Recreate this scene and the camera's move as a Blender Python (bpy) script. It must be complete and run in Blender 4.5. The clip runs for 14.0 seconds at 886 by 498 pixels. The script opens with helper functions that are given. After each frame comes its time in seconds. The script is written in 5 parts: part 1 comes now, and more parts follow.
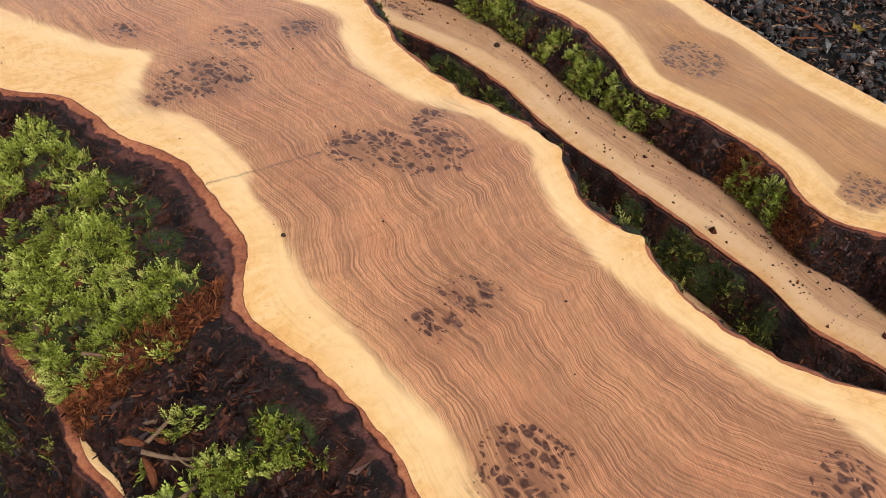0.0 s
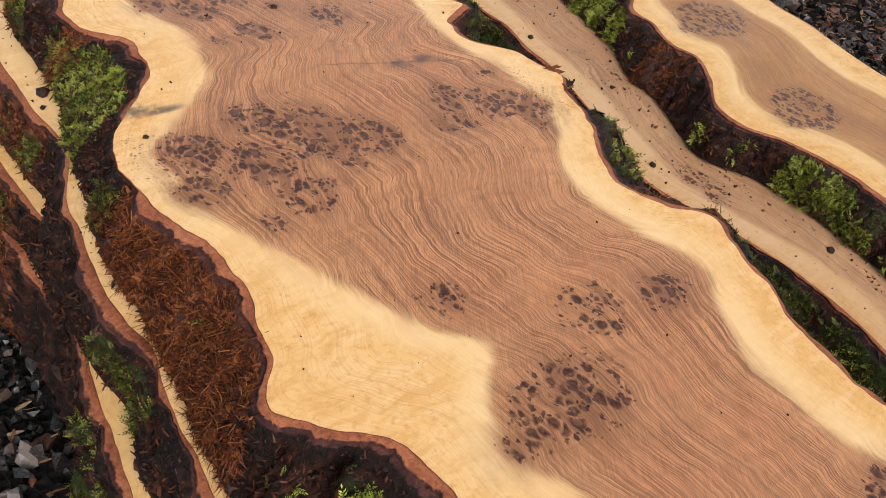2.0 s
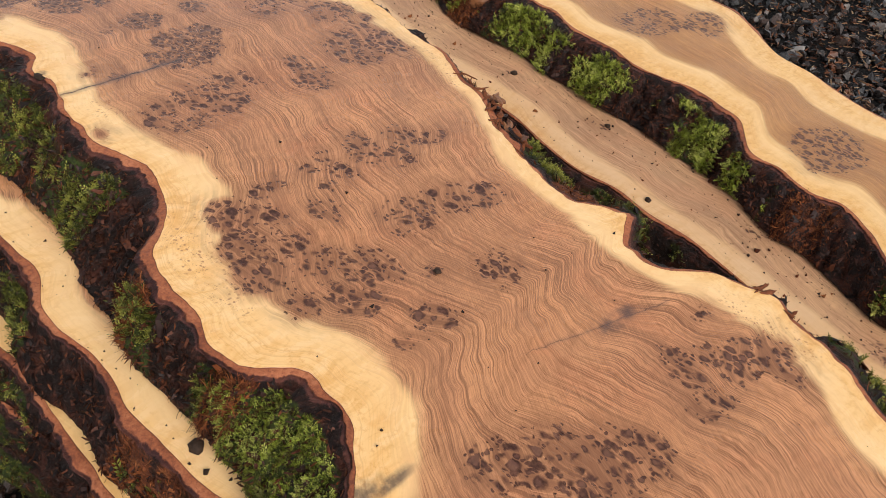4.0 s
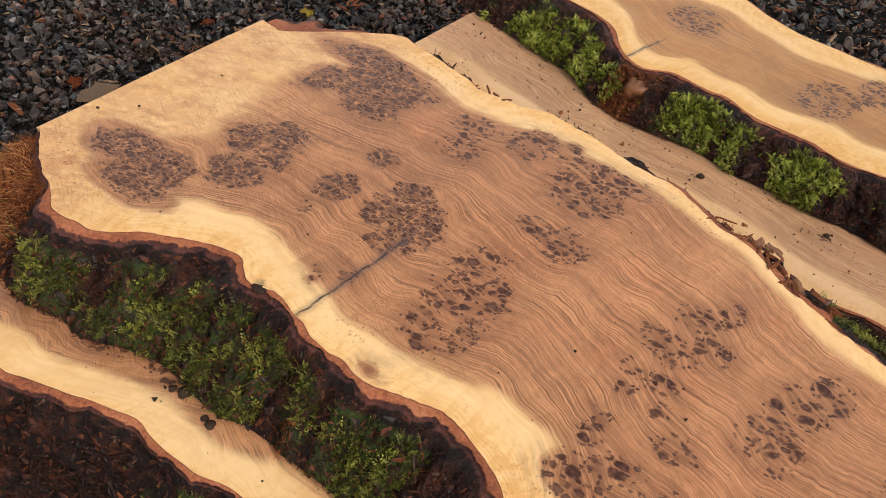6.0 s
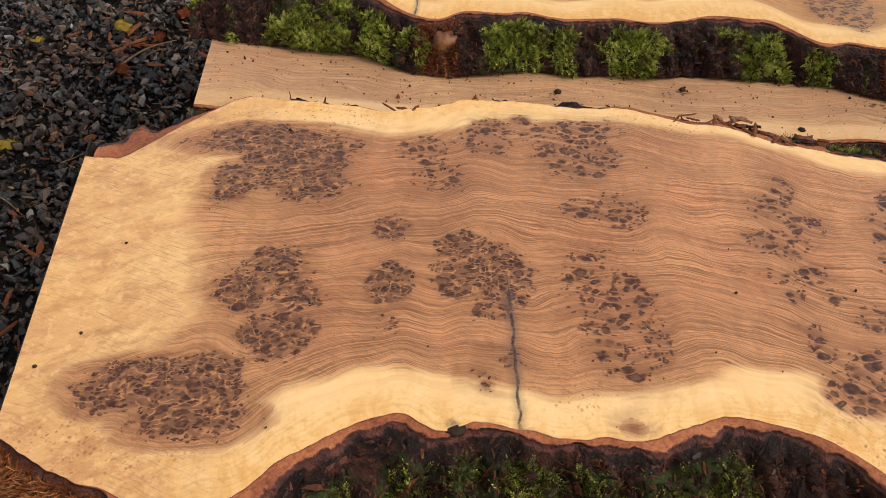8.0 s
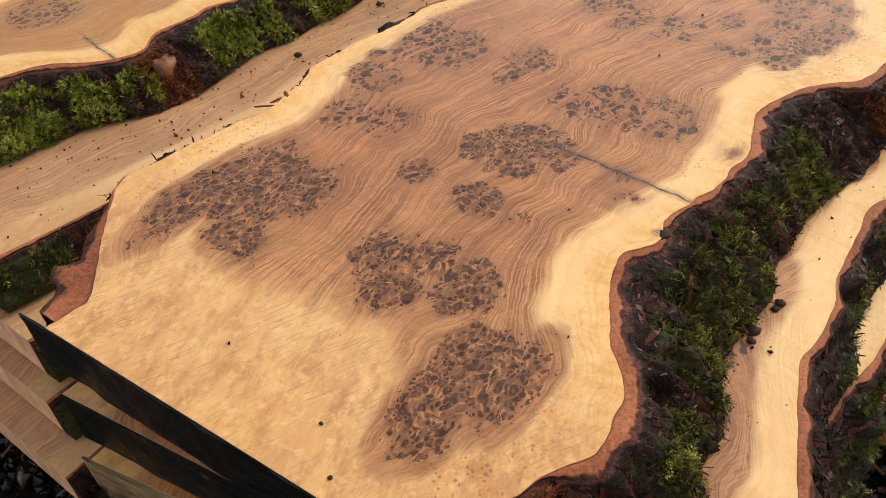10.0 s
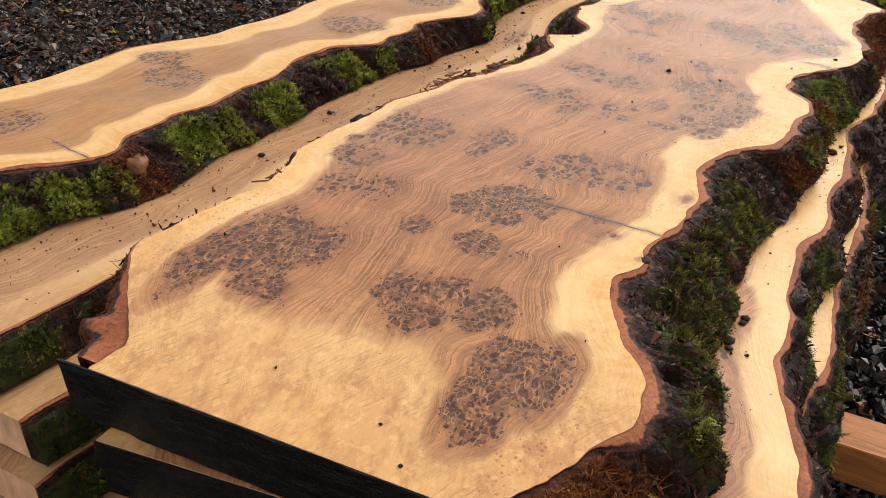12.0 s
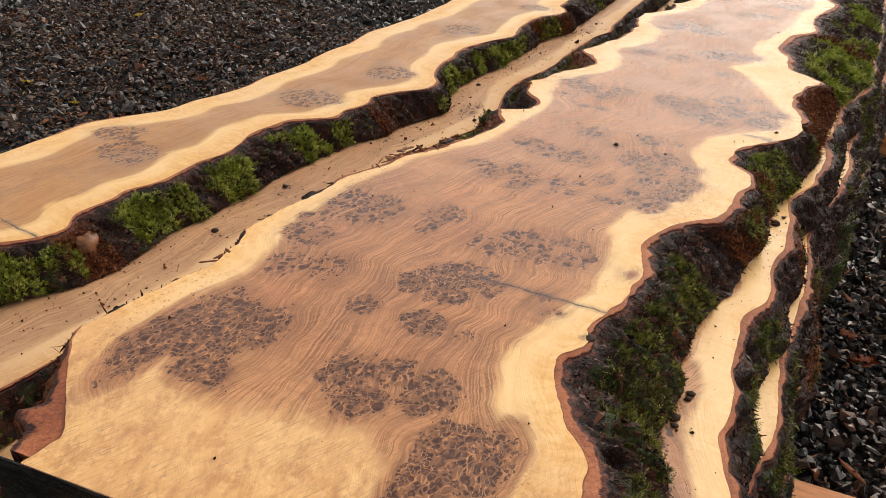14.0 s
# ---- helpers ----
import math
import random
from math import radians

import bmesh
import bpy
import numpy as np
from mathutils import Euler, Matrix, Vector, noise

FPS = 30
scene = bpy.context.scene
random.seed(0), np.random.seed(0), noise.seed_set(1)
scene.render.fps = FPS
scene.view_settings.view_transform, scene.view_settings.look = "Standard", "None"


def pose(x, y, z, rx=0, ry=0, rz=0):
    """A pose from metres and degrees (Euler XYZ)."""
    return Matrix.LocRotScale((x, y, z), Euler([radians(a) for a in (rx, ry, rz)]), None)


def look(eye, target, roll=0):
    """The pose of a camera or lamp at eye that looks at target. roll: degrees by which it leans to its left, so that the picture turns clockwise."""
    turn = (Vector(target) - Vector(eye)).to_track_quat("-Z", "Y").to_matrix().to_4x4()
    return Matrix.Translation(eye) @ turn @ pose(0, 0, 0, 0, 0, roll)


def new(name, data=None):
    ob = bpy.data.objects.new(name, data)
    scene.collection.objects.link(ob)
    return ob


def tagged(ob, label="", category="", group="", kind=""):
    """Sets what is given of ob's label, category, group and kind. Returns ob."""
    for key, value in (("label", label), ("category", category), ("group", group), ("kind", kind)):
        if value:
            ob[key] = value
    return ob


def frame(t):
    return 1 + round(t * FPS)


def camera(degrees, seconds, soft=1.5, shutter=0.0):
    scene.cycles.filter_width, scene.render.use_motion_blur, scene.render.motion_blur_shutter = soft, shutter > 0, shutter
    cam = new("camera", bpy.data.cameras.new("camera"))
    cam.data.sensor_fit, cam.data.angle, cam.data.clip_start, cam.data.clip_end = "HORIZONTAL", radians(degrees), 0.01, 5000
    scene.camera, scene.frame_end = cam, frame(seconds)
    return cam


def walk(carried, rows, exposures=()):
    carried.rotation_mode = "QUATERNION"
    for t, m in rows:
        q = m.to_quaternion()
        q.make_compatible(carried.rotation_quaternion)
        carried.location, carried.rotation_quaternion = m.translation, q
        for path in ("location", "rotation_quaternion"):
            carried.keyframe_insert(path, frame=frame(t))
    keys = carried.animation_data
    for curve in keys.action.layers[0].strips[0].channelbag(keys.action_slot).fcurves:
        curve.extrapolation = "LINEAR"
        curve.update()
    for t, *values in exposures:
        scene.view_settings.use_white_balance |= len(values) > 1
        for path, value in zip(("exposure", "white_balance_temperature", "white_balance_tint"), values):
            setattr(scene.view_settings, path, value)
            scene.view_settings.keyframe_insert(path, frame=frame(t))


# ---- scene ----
cam = camera(56.3, 14.0, soft=0.75)
PATH = [
    (0, (0.012, 0.264, 0.616), (-0.919, 1.434, -0.711), 11.7),
    (0.5, (-0.185, 0.317, 0.597), (-1.137, 1.47, -0.732), 12.8),
    (1, (-0.358, 0.353, 0.6), (-1.341, 1.45, -0.753), 13.9),
    (1.5, (-0.464, 0.35, 0.608), (-1.469, 1.4, -0.767), 14.5),
    (1.6, (-0.483, 0.337, 0.606), (-1.496, 1.38, -0.767), 14.3),
    (1.9, (-0.585, 0.302, 0.616), (-1.579, 1.36, -0.759), 14.7),
    (2, (-0.615, 0.312, 0.618), (-1.624, 1.358, -0.756), 13.5),
    (2.5, (-0.816, 0.276, 0.64), (-1.789, 1.379, -0.716), 10.9),
    (3, (-0.953, 0.257, 0.674), (-1.87, 1.442, -0.651), 8.7),
    (3.2, (-0.993, 0.248, 0.684), (-1.892, 1.459, -0.63), 8.3),
    (5.3, (-1.447, 0.337, 0.682), (-2.368, 1.493, -0.666), 10.8),
    (5.5, (-1.511, 0.311, 0.688), (-2.409, 1.486, -0.658), 10.1),
    (6, (-1.7, 0.242, 0.709), (-2.502, 1.499, -0.624), 7.3),
    (6.5, (-1.846, 0.213, 0.717), (-2.548, 1.542, -0.603), 5.5),
    (7, (-1.977, 0.231, 0.671), (-2.484, 1.631, -0.664), 4.4),
    (7.5, (-2.148, 0.238, 0.699), (-2.384, 1.674, -0.672), 2.5),
    (7.7, (-2.207, 0.229, 0.707), (-2.313, 1.672, -0.674), 1.8),
    (9.8, (-2.839, 0.436, 0.665), (-1.813, 1.435, -0.731), -4.3),
    (10, (-2.921, 0.469, 0.636), (-1.8, 1.391, -0.741), -4.0),
    (10.5, (-3.03, 0.487, 0.616), (-1.769, 1.28, -0.718), -3.4),
    (11, (-3.098, 0.497, 0.611), (-1.778, 1.26, -0.684), -1.7),
    (11.5, (-3.137, 0.51, 0.598), (-1.76, 1.288, -0.626), -0.4),
    (12, (-3.142, 0.512, 0.595), (-1.673, 1.31, -0.502), -0.3),
    (12.5, (-3.119, 0.504, 0.604), (-1.578, 1.274, -0.412), -0.1),
    (13, (-3.113, 0.499, 0.615), (-1.542, 1.25, -0.369), 0.3),
    (13.5, (-3.112, 0.496, 0.62), (-1.537, 1.252, -0.352), 0.3),
    (14, (-3.118, 0.488, 0.622), (-1.551, 1.256, -0.354), 0.2),
]
walk(cam, [(t, look(eye, target, roll)) for t, eye, target, roll in PATH], exposures=[(0.0, 0.28, 6400, 12), (1.1, 0.16, 6420, 12), (3.0, 0.23, 6500, 12), (7.0, 0.23, 6900, 12), (10.0, 0.18, 7200, 12), (11.4, 0.26, 7200, 12), (12.6, 0.20, 7200, 12), (14.0, 0.19, 7200, 12)])

# ---------------------------------------------------------------- light
SUN_AZ, SUN_EL = radians(107), radians(38)
world = bpy.data.worlds.new("overcast_sky")
scene.world = world
world.use_nodes = True
wn, wl = world.node_tree.nodes, world.node_tree.links
sky = wn.new("ShaderNodeTexSky")
sky.sky_type = "NISHITA"
sky.sun_disc = False
sky.sun_elevation, sky.sun_rotation = SUN_EL, SUN_AZ
sky.air_density, sky.dust_density = 1.0, 1.5
soften = wn.new("ShaderNodeHueSaturation")
soften.inputs["Saturation"].default_value = 0.2
wl.new(sky.outputs[0], soften.inputs["Color"])
wl.new(soften.outputs[0], wn["Background"].inputs["Color"])
wn["Background"].inputs["Strength"].default_value = 0.19

sun = new("sun", bpy.data.lights.new("sun", "SUN"))
sun.data.energy, sun.data.angle, sun.data.color = 1.1, radians(30), (1.0, 0.91, 0.80)
sun.matrix_world = look((6 * math.sin(SUN_AZ), 6 * math.cos(SUN_AZ), 6 * math.tan(SUN_EL)), (0, 0, 0))


# ---------------------------------------------------------------- materials
class Nodes:
    """A short way to write a node material."""

    def __init__(self, name, roughness=0.6):
        self.mat = bpy.data.materials.new(name)
        self.mat.use_nodes = True
        self.t = self.mat.node_tree
        self.bsdf = self.t.nodes["Principled BSDF"]
        self.bsdf.inputs["Roughness"].default_value = roughness

    def link(self, a, b):
        if hasattr(a, "is_linked"):
            self.t.links.new(a, b)
        else:
            b.default_value = a

    def attr(self, name, out="Fac"):
        n = self.t.nodes.new("ShaderNodeAttribute")
        n.attribute_name = name
        return n.outputs[out]

    def position(self):
        return self.t.nodes.new("ShaderNodeNewGeometry").outputs["Position"]

    def island(self):
        return self.t.nodes.new("ShaderNodeNewGeometry").outputs["Random Per Island"]

    def math(self, op, a, b=0.0, c=0.0, clamp=False):
        n = self.t.nodes.new("ShaderNodeMath")
        n.operation, n.use_clamp = op, clamp
        for i, v in enumerate((a, b, c)):
            self.link(v, n.inputs[i])
        return n.outputs[0]

    def vec(self, op, a, b=(0, 0, 0)):
        n = self.t.nodes.new("ShaderNodeVectorMath")
        n.operation = op
        self.link(a, n.inputs[0])
        self.link(b, n.inputs[1])
        return n.outputs[0]

    def noise(self, v, scale, detail=3.0, rough=0.55, distort=0.0):
        n = self.t.nodes.new("ShaderNodeTexNoise")
        n.inputs["Scale"].default_value = scale
        n.inputs["Detail"].default_value = detail
        n.inputs["Roughness"].default_value = rough
        n.inputs["Distortion"].default_value = distort
        self.link(v, n.inputs["Vector"])
        return n

    def voronoi(self, v, scale, feature="F1", out="Distance"):
        n = self.t.nodes.new("ShaderNodeTexVoronoi")
        n.feature = feature
        n.inputs["Scale"].default_value = scale
        self.link(v, n.inputs["Vector"])
        return n.outputs[out]

    def step(self, v, a, b, lo=0.0, hi=1.0):
        n = self.t.nodes.new("ShaderNodeMapRange")
        n.interpolation_type = "SMOOTHSTEP"
        for i, x in enumerate((v, a, b, lo, hi)):
            self.link(x, n.inputs[i])
        return n.outputs[0]

    def turned(self, v, degrees):
        n = self.t.nodes.new("ShaderNodeVectorRotate")
        n.rotation_type = "Z_AXIS"
        n.inputs["Angle"].default_value = radians(degrees)
        self.link(v, n.inputs["Vector"])
        return n.outputs[0]

    def mix(self, f, a, b, blend="MIX"):
        n = self.t.nodes.new("ShaderNodeMix")
        n.data_type, n.blend_type = "RGBA", blend
        self.link(f, n.inputs[0])
        for v, i in ((a, 6), (b, 7)):
            self.link((*v, 1.0) if isinstance(v, tuple) else v, n.inputs[i])
        return n.outputs[2]

    def ramp(self, f, *stops):
        n = self.t.nodes.new("ShaderNodeValToRGB")
        e = n.color_ramp.elements
        while len(e) < len(stops):
            e.new(0.5)
        for el, (p, c) in zip(e, stops):
            el.position, el.color = p, (*c, 1.0)
        self.link(f, n.inputs[0])
        return n.outputs[0]

    def done(self, color, height=None, bump=0.4, dist=0.002, rough=None):
        self.link((*color, 1.0) if isinstance(color, tuple) else color, self.bsdf.inputs["Base Color"])
        if height is not None:
            b = self.t.nodes.new("ShaderNodeBump")
            b.inputs["Strength"].default_value = bump
            b.inputs["Distance"].default_value = dist
            self.link(height, b.inputs["Height"])
            self.link(b.outputs[0], self.bsdf.inputs["Normal"])
        if rough is not None:
            self.link(rough, self.bsdf.inputs["Roughness"])
        return self.mat


def wood_material(name, heart, heart_dark, sap, gloss=0.3, line=1.0):
    """Planed wood: heart and sap, growth lines that follow the flow, and burr eyes in smoky clouds."""
    m = Nodes(name)
    pos = m.position()
    half = (0.5, 0.5, 0.5)
    shade = lambda c, *f: tuple(min(1.0, a * b) for a, b in zip(c, f))
    swirl = m.noise(pos, 8, 2).outputs["Color"]
    wob = m.noise(pos, 21, 2).outputs["Color"]
    wob2 = m.noise(pos, 95, 2).outputs["Color"]
    fl = m.attr("flow", "Vector")
    for n, amp in ((swirl, (0.05, 0.045, 0.0)), (wob, (0.02, 0.006, 0.0)), (wob2, (0.006, 0.0016, 0.0))):
        fl = m.vec("ADD", fl, m.vec("MULTIPLY", m.vec("SUBTRACT", n, half), amp))
    grain = lambda u, v, detail=2.0, rough=0.55: m.noise(m.vec("MULTIPLY", fl, (u, v, 1)), 1.0, detail, rough).outputs["Fac"]
    rings = grain(4, 300)
    hair = grain(5, 560)
    pores = grain(70, 900)
    bands = grain(2.4, 75, 3.0, 0.6)
    broad = grain(1.6, 18, 3.0, 0.6)
    comb = m.step(m.noise(pos, 11, 3, 0.6).outputs["Fac"], 0.36, 0.60, 0.30, 1.0)
    curl = grain(85, 20, 3.0, 0.6)
    blotch = m.noise(pos, 6.5, 4, 0.6).outputs["Fac"]
    # heartwood against sapwood
    hd = m.math("ADD", m.attr("heart_dist"), m.math("MULTIPLY", m.math("SUBTRACT", grain(9, 70, 3.0), 0.5), 0.022))
    is_heart = m.step(hd, -0.006, 0.013)
    tone = m.math("ADD", m.math("MULTIPLY", bands, 0.55), m.math("MULTIPLY", broad, 0.45))
    h_col = m.ramp(tone, (0.32, tuple(0.62 * a + 0.38 * b for a, b in zip(heart, heart_dark))), (0.45, tuple(0.9 * a + 0.1 * b for a, b in zip(heart, heart_dark))), (0.54, heart), (0.66, shade(heart, 1.22, 1.24, 1.25)))
    h_col = m.mix(m.step(blotch, 0.47, 0.7, 0.0, 0.7), h_col, shade(heart, 0.80, 0.74, 0.76))
    h_col = m.mix(m.step(blotch, 0.45, 0.3, 0.0, 0.55), h_col, shade(heart, 1.14, 1.06, 0.94))
    tint = m.noise(pos, 8.5, 4, 0.65, 0.5).outputs["Fac"]
    h_col = m.mix(m.step(tint, 0.50, 0.62, 0.0, 0.5), h_col, shade(heart, 1.02, 0.86, 0.84))
    h_col = m.mix(m.step(tint, 0.48, 0.36, 0.0, 0.55), h_col, shade(heart, 1.20, 1.24, 1.18))
    ash = m.math("MULTIPLY", m.step(grain(2.6, 30, 4.0, 0.62), 0.52, 0.66), m.step(m.noise(pos, 4.5, 3).outputs["Fac"], 0.38, 0.6, 0.35, 1.0))
    h_col = m.mix(m.math("MULTIPLY", ash, 0.45), h_col, shade(heart, 0.46, 0.50, 0.56))
    gloom = m.noise(m.vec("MULTIPLY", fl, (3.2, 5.5, 1)), 1.0, 5, 0.62, 0.4).outputs["Fac"]
    h_col = m.mix(m.step(gloom, 0.47, 0.64, 0.0, 0.58), h_col, shade(heart, 0.60, 0.58, 0.62))
    h_col = m.mix(m.step(gloom, 0.46, 0.34, 0.0, 0.40), h_col, shade(heart, 1.22, 1.20, 1.10))
    rim_f = m.step(m.attr("heart_dist"), 0.0, 0.055, 0.5, 0.0)
    h_col = m.mix(rim_f, h_col, tuple(min(1, 0.6 * a + 0.4 * b * f) for a, b, f in zip(heart, sap, (0.88, 0.84, 0.80))))
    lines = m.step(rings, 0.52, 0.62)
    h_col = m.mix(m.math("MULTIPLY", lines, 0.32 * line), h_col, heart_dark)
    h_col = m.mix(m.step(rings, 0.47, 0.37, 0.0, 0.30 * line), h_col, shade(heart, 1.42, 1.42, 1.42))
    h_col = m.mix(m.math("MULTIPLY", m.step(hair, 0.51, 0.60, 0.0, 0.76 * line), comb), h_col, shade(heart_dark, 0.9, 0.9, 0.9))
    h_col = m.mix(m.math("MULTIPLY", m.step(hair, 0.46, 0.37, 0.0, 0.60 * line), comb), h_col, shade(heart, 1.42, 1.45, 1.5))
    h_col = m.mix(m.step(pores, 0.60, 0.68, 0.0, 0.55), h_col, shade(heart_dark, 0.75, 0.72, 0.7))
    h_col = m.mix(m.step(curl, 0.46, 0.66, 0.0, 0.20), h_col, heart_dark)
    sanded = m.noise(m.vec("MULTIPLY", m.turned(pos, -58), (900, 26, 0)), 1.0, 2).outputs["Fac"]
    h_col = m.mix(m.step(sanded, 0.50, 0.66, 0.0, 0.34), h_col, shade(heart_dark, 1.1, 1.1, 1.1))
    h_col = m.mix(m.step(sanded, 0.48, 0.34, 0.0, 0.24), h_col, shade(heart, 1.4, 1.42, 1.45))
    # sapwood: creamy beside the heart, curled and blotched towards the bark
    s_col = m.mix(m.step(broad, 0.3, 0.7), sap, shade(sap, 0.95, 0.87, 0.72))
    s_col = m.mix(m.step(m.noise(pos, 26, 4, 0.62).outputs["Fac"], 0.47, 0.70, 0.0, 0.62), s_col, shade(sap, 0.86, 0.68, 0.46))
    s_col = m.mix(m.step(curl, 0.50, 0.64, 0.0, 0.60), s_col, shade(sap, 0.84, 0.70, 0.50))
    s_col = m.mix(m.step(curl, 0.46, 0.34, 0.0, 0.45), s_col, shade(sap, 1.03, 1.10, 1.28))
    s_col = m.mix(m.step(m.noise(pos, 120, 3, 0.65).outputs["Fac"], 0.50, 0.70, 0.0, 0.55), s_col, shade(sap, 0.74, 0.56, 0.38))
    s_col = m.mix(m.math("MULTIPLY", lines, 0.20), s_col, shade(sap, 0.7, 0.55, 0.4))
    s_col = m.mix(m.step(hair, 0.54, 0.64, 0.0, 0.22), s_col, shade(sap, 0.62, 0.48, 0.36))
    cream = m.math("MULTIPLY", m.step(m.attr("heart_dist"), -0.055, -0.012), m.step(blotch, 0.35, 0.6, 0.35, 0.8))
    s_col = m.mix(cream, s_col, shade(sap, 1.03, 1.10, 1.24))
    tan = tuple(0.5 * a + 0.5 * b * 1.2 for a, b in zip(sap, heart))
    fringe = m.math("MULTIPLY", m.step(m.attr("heart_dist"), -0.035, 0.0), m.step(grain(7, 60, 4.0, 0.65), 0.46, 0.62))
    s_col = m.mix(m.math("MULTIPLY", fringe, 0.55), s_col, tan)
    # the weathered, curly figure towards the sawn end
    end = m.attr("smoke")
    s_col = m.mix(m.math("MULTIPLY", end, m.step(m.noise(pos, 9, 5, 0.66, 0.4).outputs["Fac"], 0.36, 0.62, 0.35, 0.95)), s_col, shade(tan, 0.90, 0.87, 0.82))
    s_col = m.mix(m.math("MULTIPLY", end, m.step(m.noise(m.vec("MULTIPLY", m.turned(pos, -20), (16, 34, 0)), 1.0, 7, 0.76).outputs["Fac"], 0.42, 0.68, 0.0, 0.75)), s_col, shade(heart, 0.86, 0.84, 0.74))
    s_col = m.mix(m.math("MULTIPLY", end, m.step(m.noise(pos, 60, 4, 0.7).outputs["Fac"], 0.48, 0.36, 0.0, 0.42)), s_col, shade(sap, 1.0, 1.02, 1.08))
    lean = m.turned(m.vec("ADD", pos, m.vec("MULTIPLY", m.vec("SUBTRACT", wob, half), (0.012, 0.012, 0))), 25)
    dash = m.noise(m.vec("MULTIPLY", lean, (30, 420, 0)), 1.0, 3, 0.65).outputs["Fac"]
    s_col = m.mix(m.math("MULTIPLY", end, m.math("MULTIPLY", m.step(dash, 0.52, 0.68, 0.0, 0.55), m.step(blotch, 0.36, 0.56))), s_col, (0.27, 0.17, 0.10))
    col = m.mix(is_heart, s_col, h_col)
    # freckles in the sapwood
    fr = m.voronoi(m.vec("ADD", pos, m.vec("MULTIPLY", wob, (0.02, 0.02, 0))), 150)
    fr2 = m.voronoi(m.vec("ADD", pos, m.vec("MULTIPLY", wob2, (0.01, 0.01, 0))), 330)
    patch = m.step(m.noise(pos, 30, 3).outputs["Fac"], 0.36, 0.54)
    fmask = m.math("MULTIPLY", m.math("MULTIPLY", m.math("MAXIMUM", m.step(fr, 0.34, 0.14), m.step(fr2, 0.30, 0.12, 0.0, 0.7)), patch), m.attr("freckle"))
    col = m.mix(m.math("MULTIPLY", fmask, 0.85), col, (0.36, 0.14, 0.068))
    # burr eyes in their clouds
    ragged = m.math("ADD", m.math("MULTIPLY", m.math("SUBTRACT", m.noise(pos, 48, 4, 0.6).outputs["Fac"], 0.5), 1.0), m.math("MULTIPLY", m.math("SUBTRACT", grain(14, 110, 3.0), 0.5), 0.7))
    burl = m.math("ADD", m.attr("burl"), ragged)
    dense = m.step(m.math("ADD", m.attr("dense"), ragged), -0.1, 0.35)
    streak = m.step(grain(10, 120, 3.0, 0.6), 0.40, 0.62, 0.35, 1.0)
    cloud = m.math("MULTIPLY", m.step(burl, -1.0, 0.7), streak)
    col = m.mix(m.math("MULTIPLY", cloud, 0.80), col, shade(heart_dark, 1.05, 1.05, 1.05))
    col = m.mix(m.math("MULTIPLY", dense, m.step(m.noise(pos, 75, 4, 0.65).outputs["Fac"], 0.34, 0.60, 0.55, 0.9)), col, (0.195, 0.088, 0.048))
    eye_at = m.vec("ADD", pos, m.vec("MULTIPLY", m.vec("SUBTRACT", wob2, half), (0.006, 0.006, 0)))
    eye_at = m.vec("MULTIPLY", m.vec("ADD", eye_at, m.vec("MULTIPLY", m.vec("SUBTRACT", wob, half), (0.022, 0.022, 0))), (0.80, 1.08, 0.0))
    eye, core = None, None
    vein = m.math("MULTIPLY", m.step(m.voronoi(m.vec("MULTIPLY", eye_at, (0.8, 1.25, 0)), 96, "DISTANCE_TO_EDGE"), 0.13, 0.0), m.step(m.noise(pos, 70, 3).outputs["Fac"], 0.40, 0.60))
    col = m.mix(m.math("MULTIPLY", m.math("MULTIPLY", vein, dense), 0.85), col, shade(heart, 1.05, 1.02, 0.95))
    for scale, few, many, low in ((68, 0.16, 0.55, 0.06), (112, 0.58, 0.08, 0.0), (200, 0.72, 0.40, -0.12)):
        d = m.voronoi(eye_at, scale)
        gap = m.voronoi(eye_at, scale, "DISTANCE_TO_EDGE")
        sep = m.t.nodes.new("ShaderNodeSeparateColor")
        m.link(m.voronoi(eye_at, scale, out="Color"), sep.inputs[0])
        on = m.math("GREATER_THAN", sep.outputs[0], m.math("ADD", few, m.math("MULTIPLY", dense, many - few)))
        size = m.math("ADD", 0.36, m.math("MULTIPLY", sep.outputs[1], 0.20))
        r = m.math("ADD", m.math("SUBTRACT", d, size), m.math("MULTIPLY", m.math("SUBTRACT", m.noise(pos, 190, 2).outputs["Fac"], 0.5), 0.16))
        e = m.math("MULTIPLY", m.step(gap, 0.0, 0.14), m.step(r, 0.11, -0.15))
        e = m.math("MULTIPLY", m.math("MULTIPLY", e, on), m.step(burl, low, low + 0.14))
        c = m.math("MULTIPLY", m.math("MULTIPLY", m.step(r, -0.14, -0.30), on), m.step(sep.outputs[2], 0.2, 0.7))
        eye = e if eye is None else m.math("MAXIMUM", eye, e)
        core = c if core is None else m.math("MAXIMUM", core, c)
    eye_tone = m.ramp(m.noise(pos, 150, 3).outputs["Fac"], (0.34, (0.032, 0.012, 0.009)), (0.52, (0.066, 0.026, 0.018)), (0.68, (0.125, 0.052, 0.034)))
    eye_tone = m.mix(m.math("MULTIPLY", core, 0.5), eye_tone, (0.21, 0.100, 0.066))
    col = m.mix(m.math("MULTIPLY", eye, m.step(m.noise(pos, 60, 3).outputs["Fac"], 0.35, 0.6, 0.84, 0.97)), col, eye_tone)
    # checks and the blue-black stain round them
    jig = m.math("MULTIPLY", m.math("SUBTRACT", m.noise(pos, 28, 5, 0.7).outputs["Fac"], 0.5), 0.011)
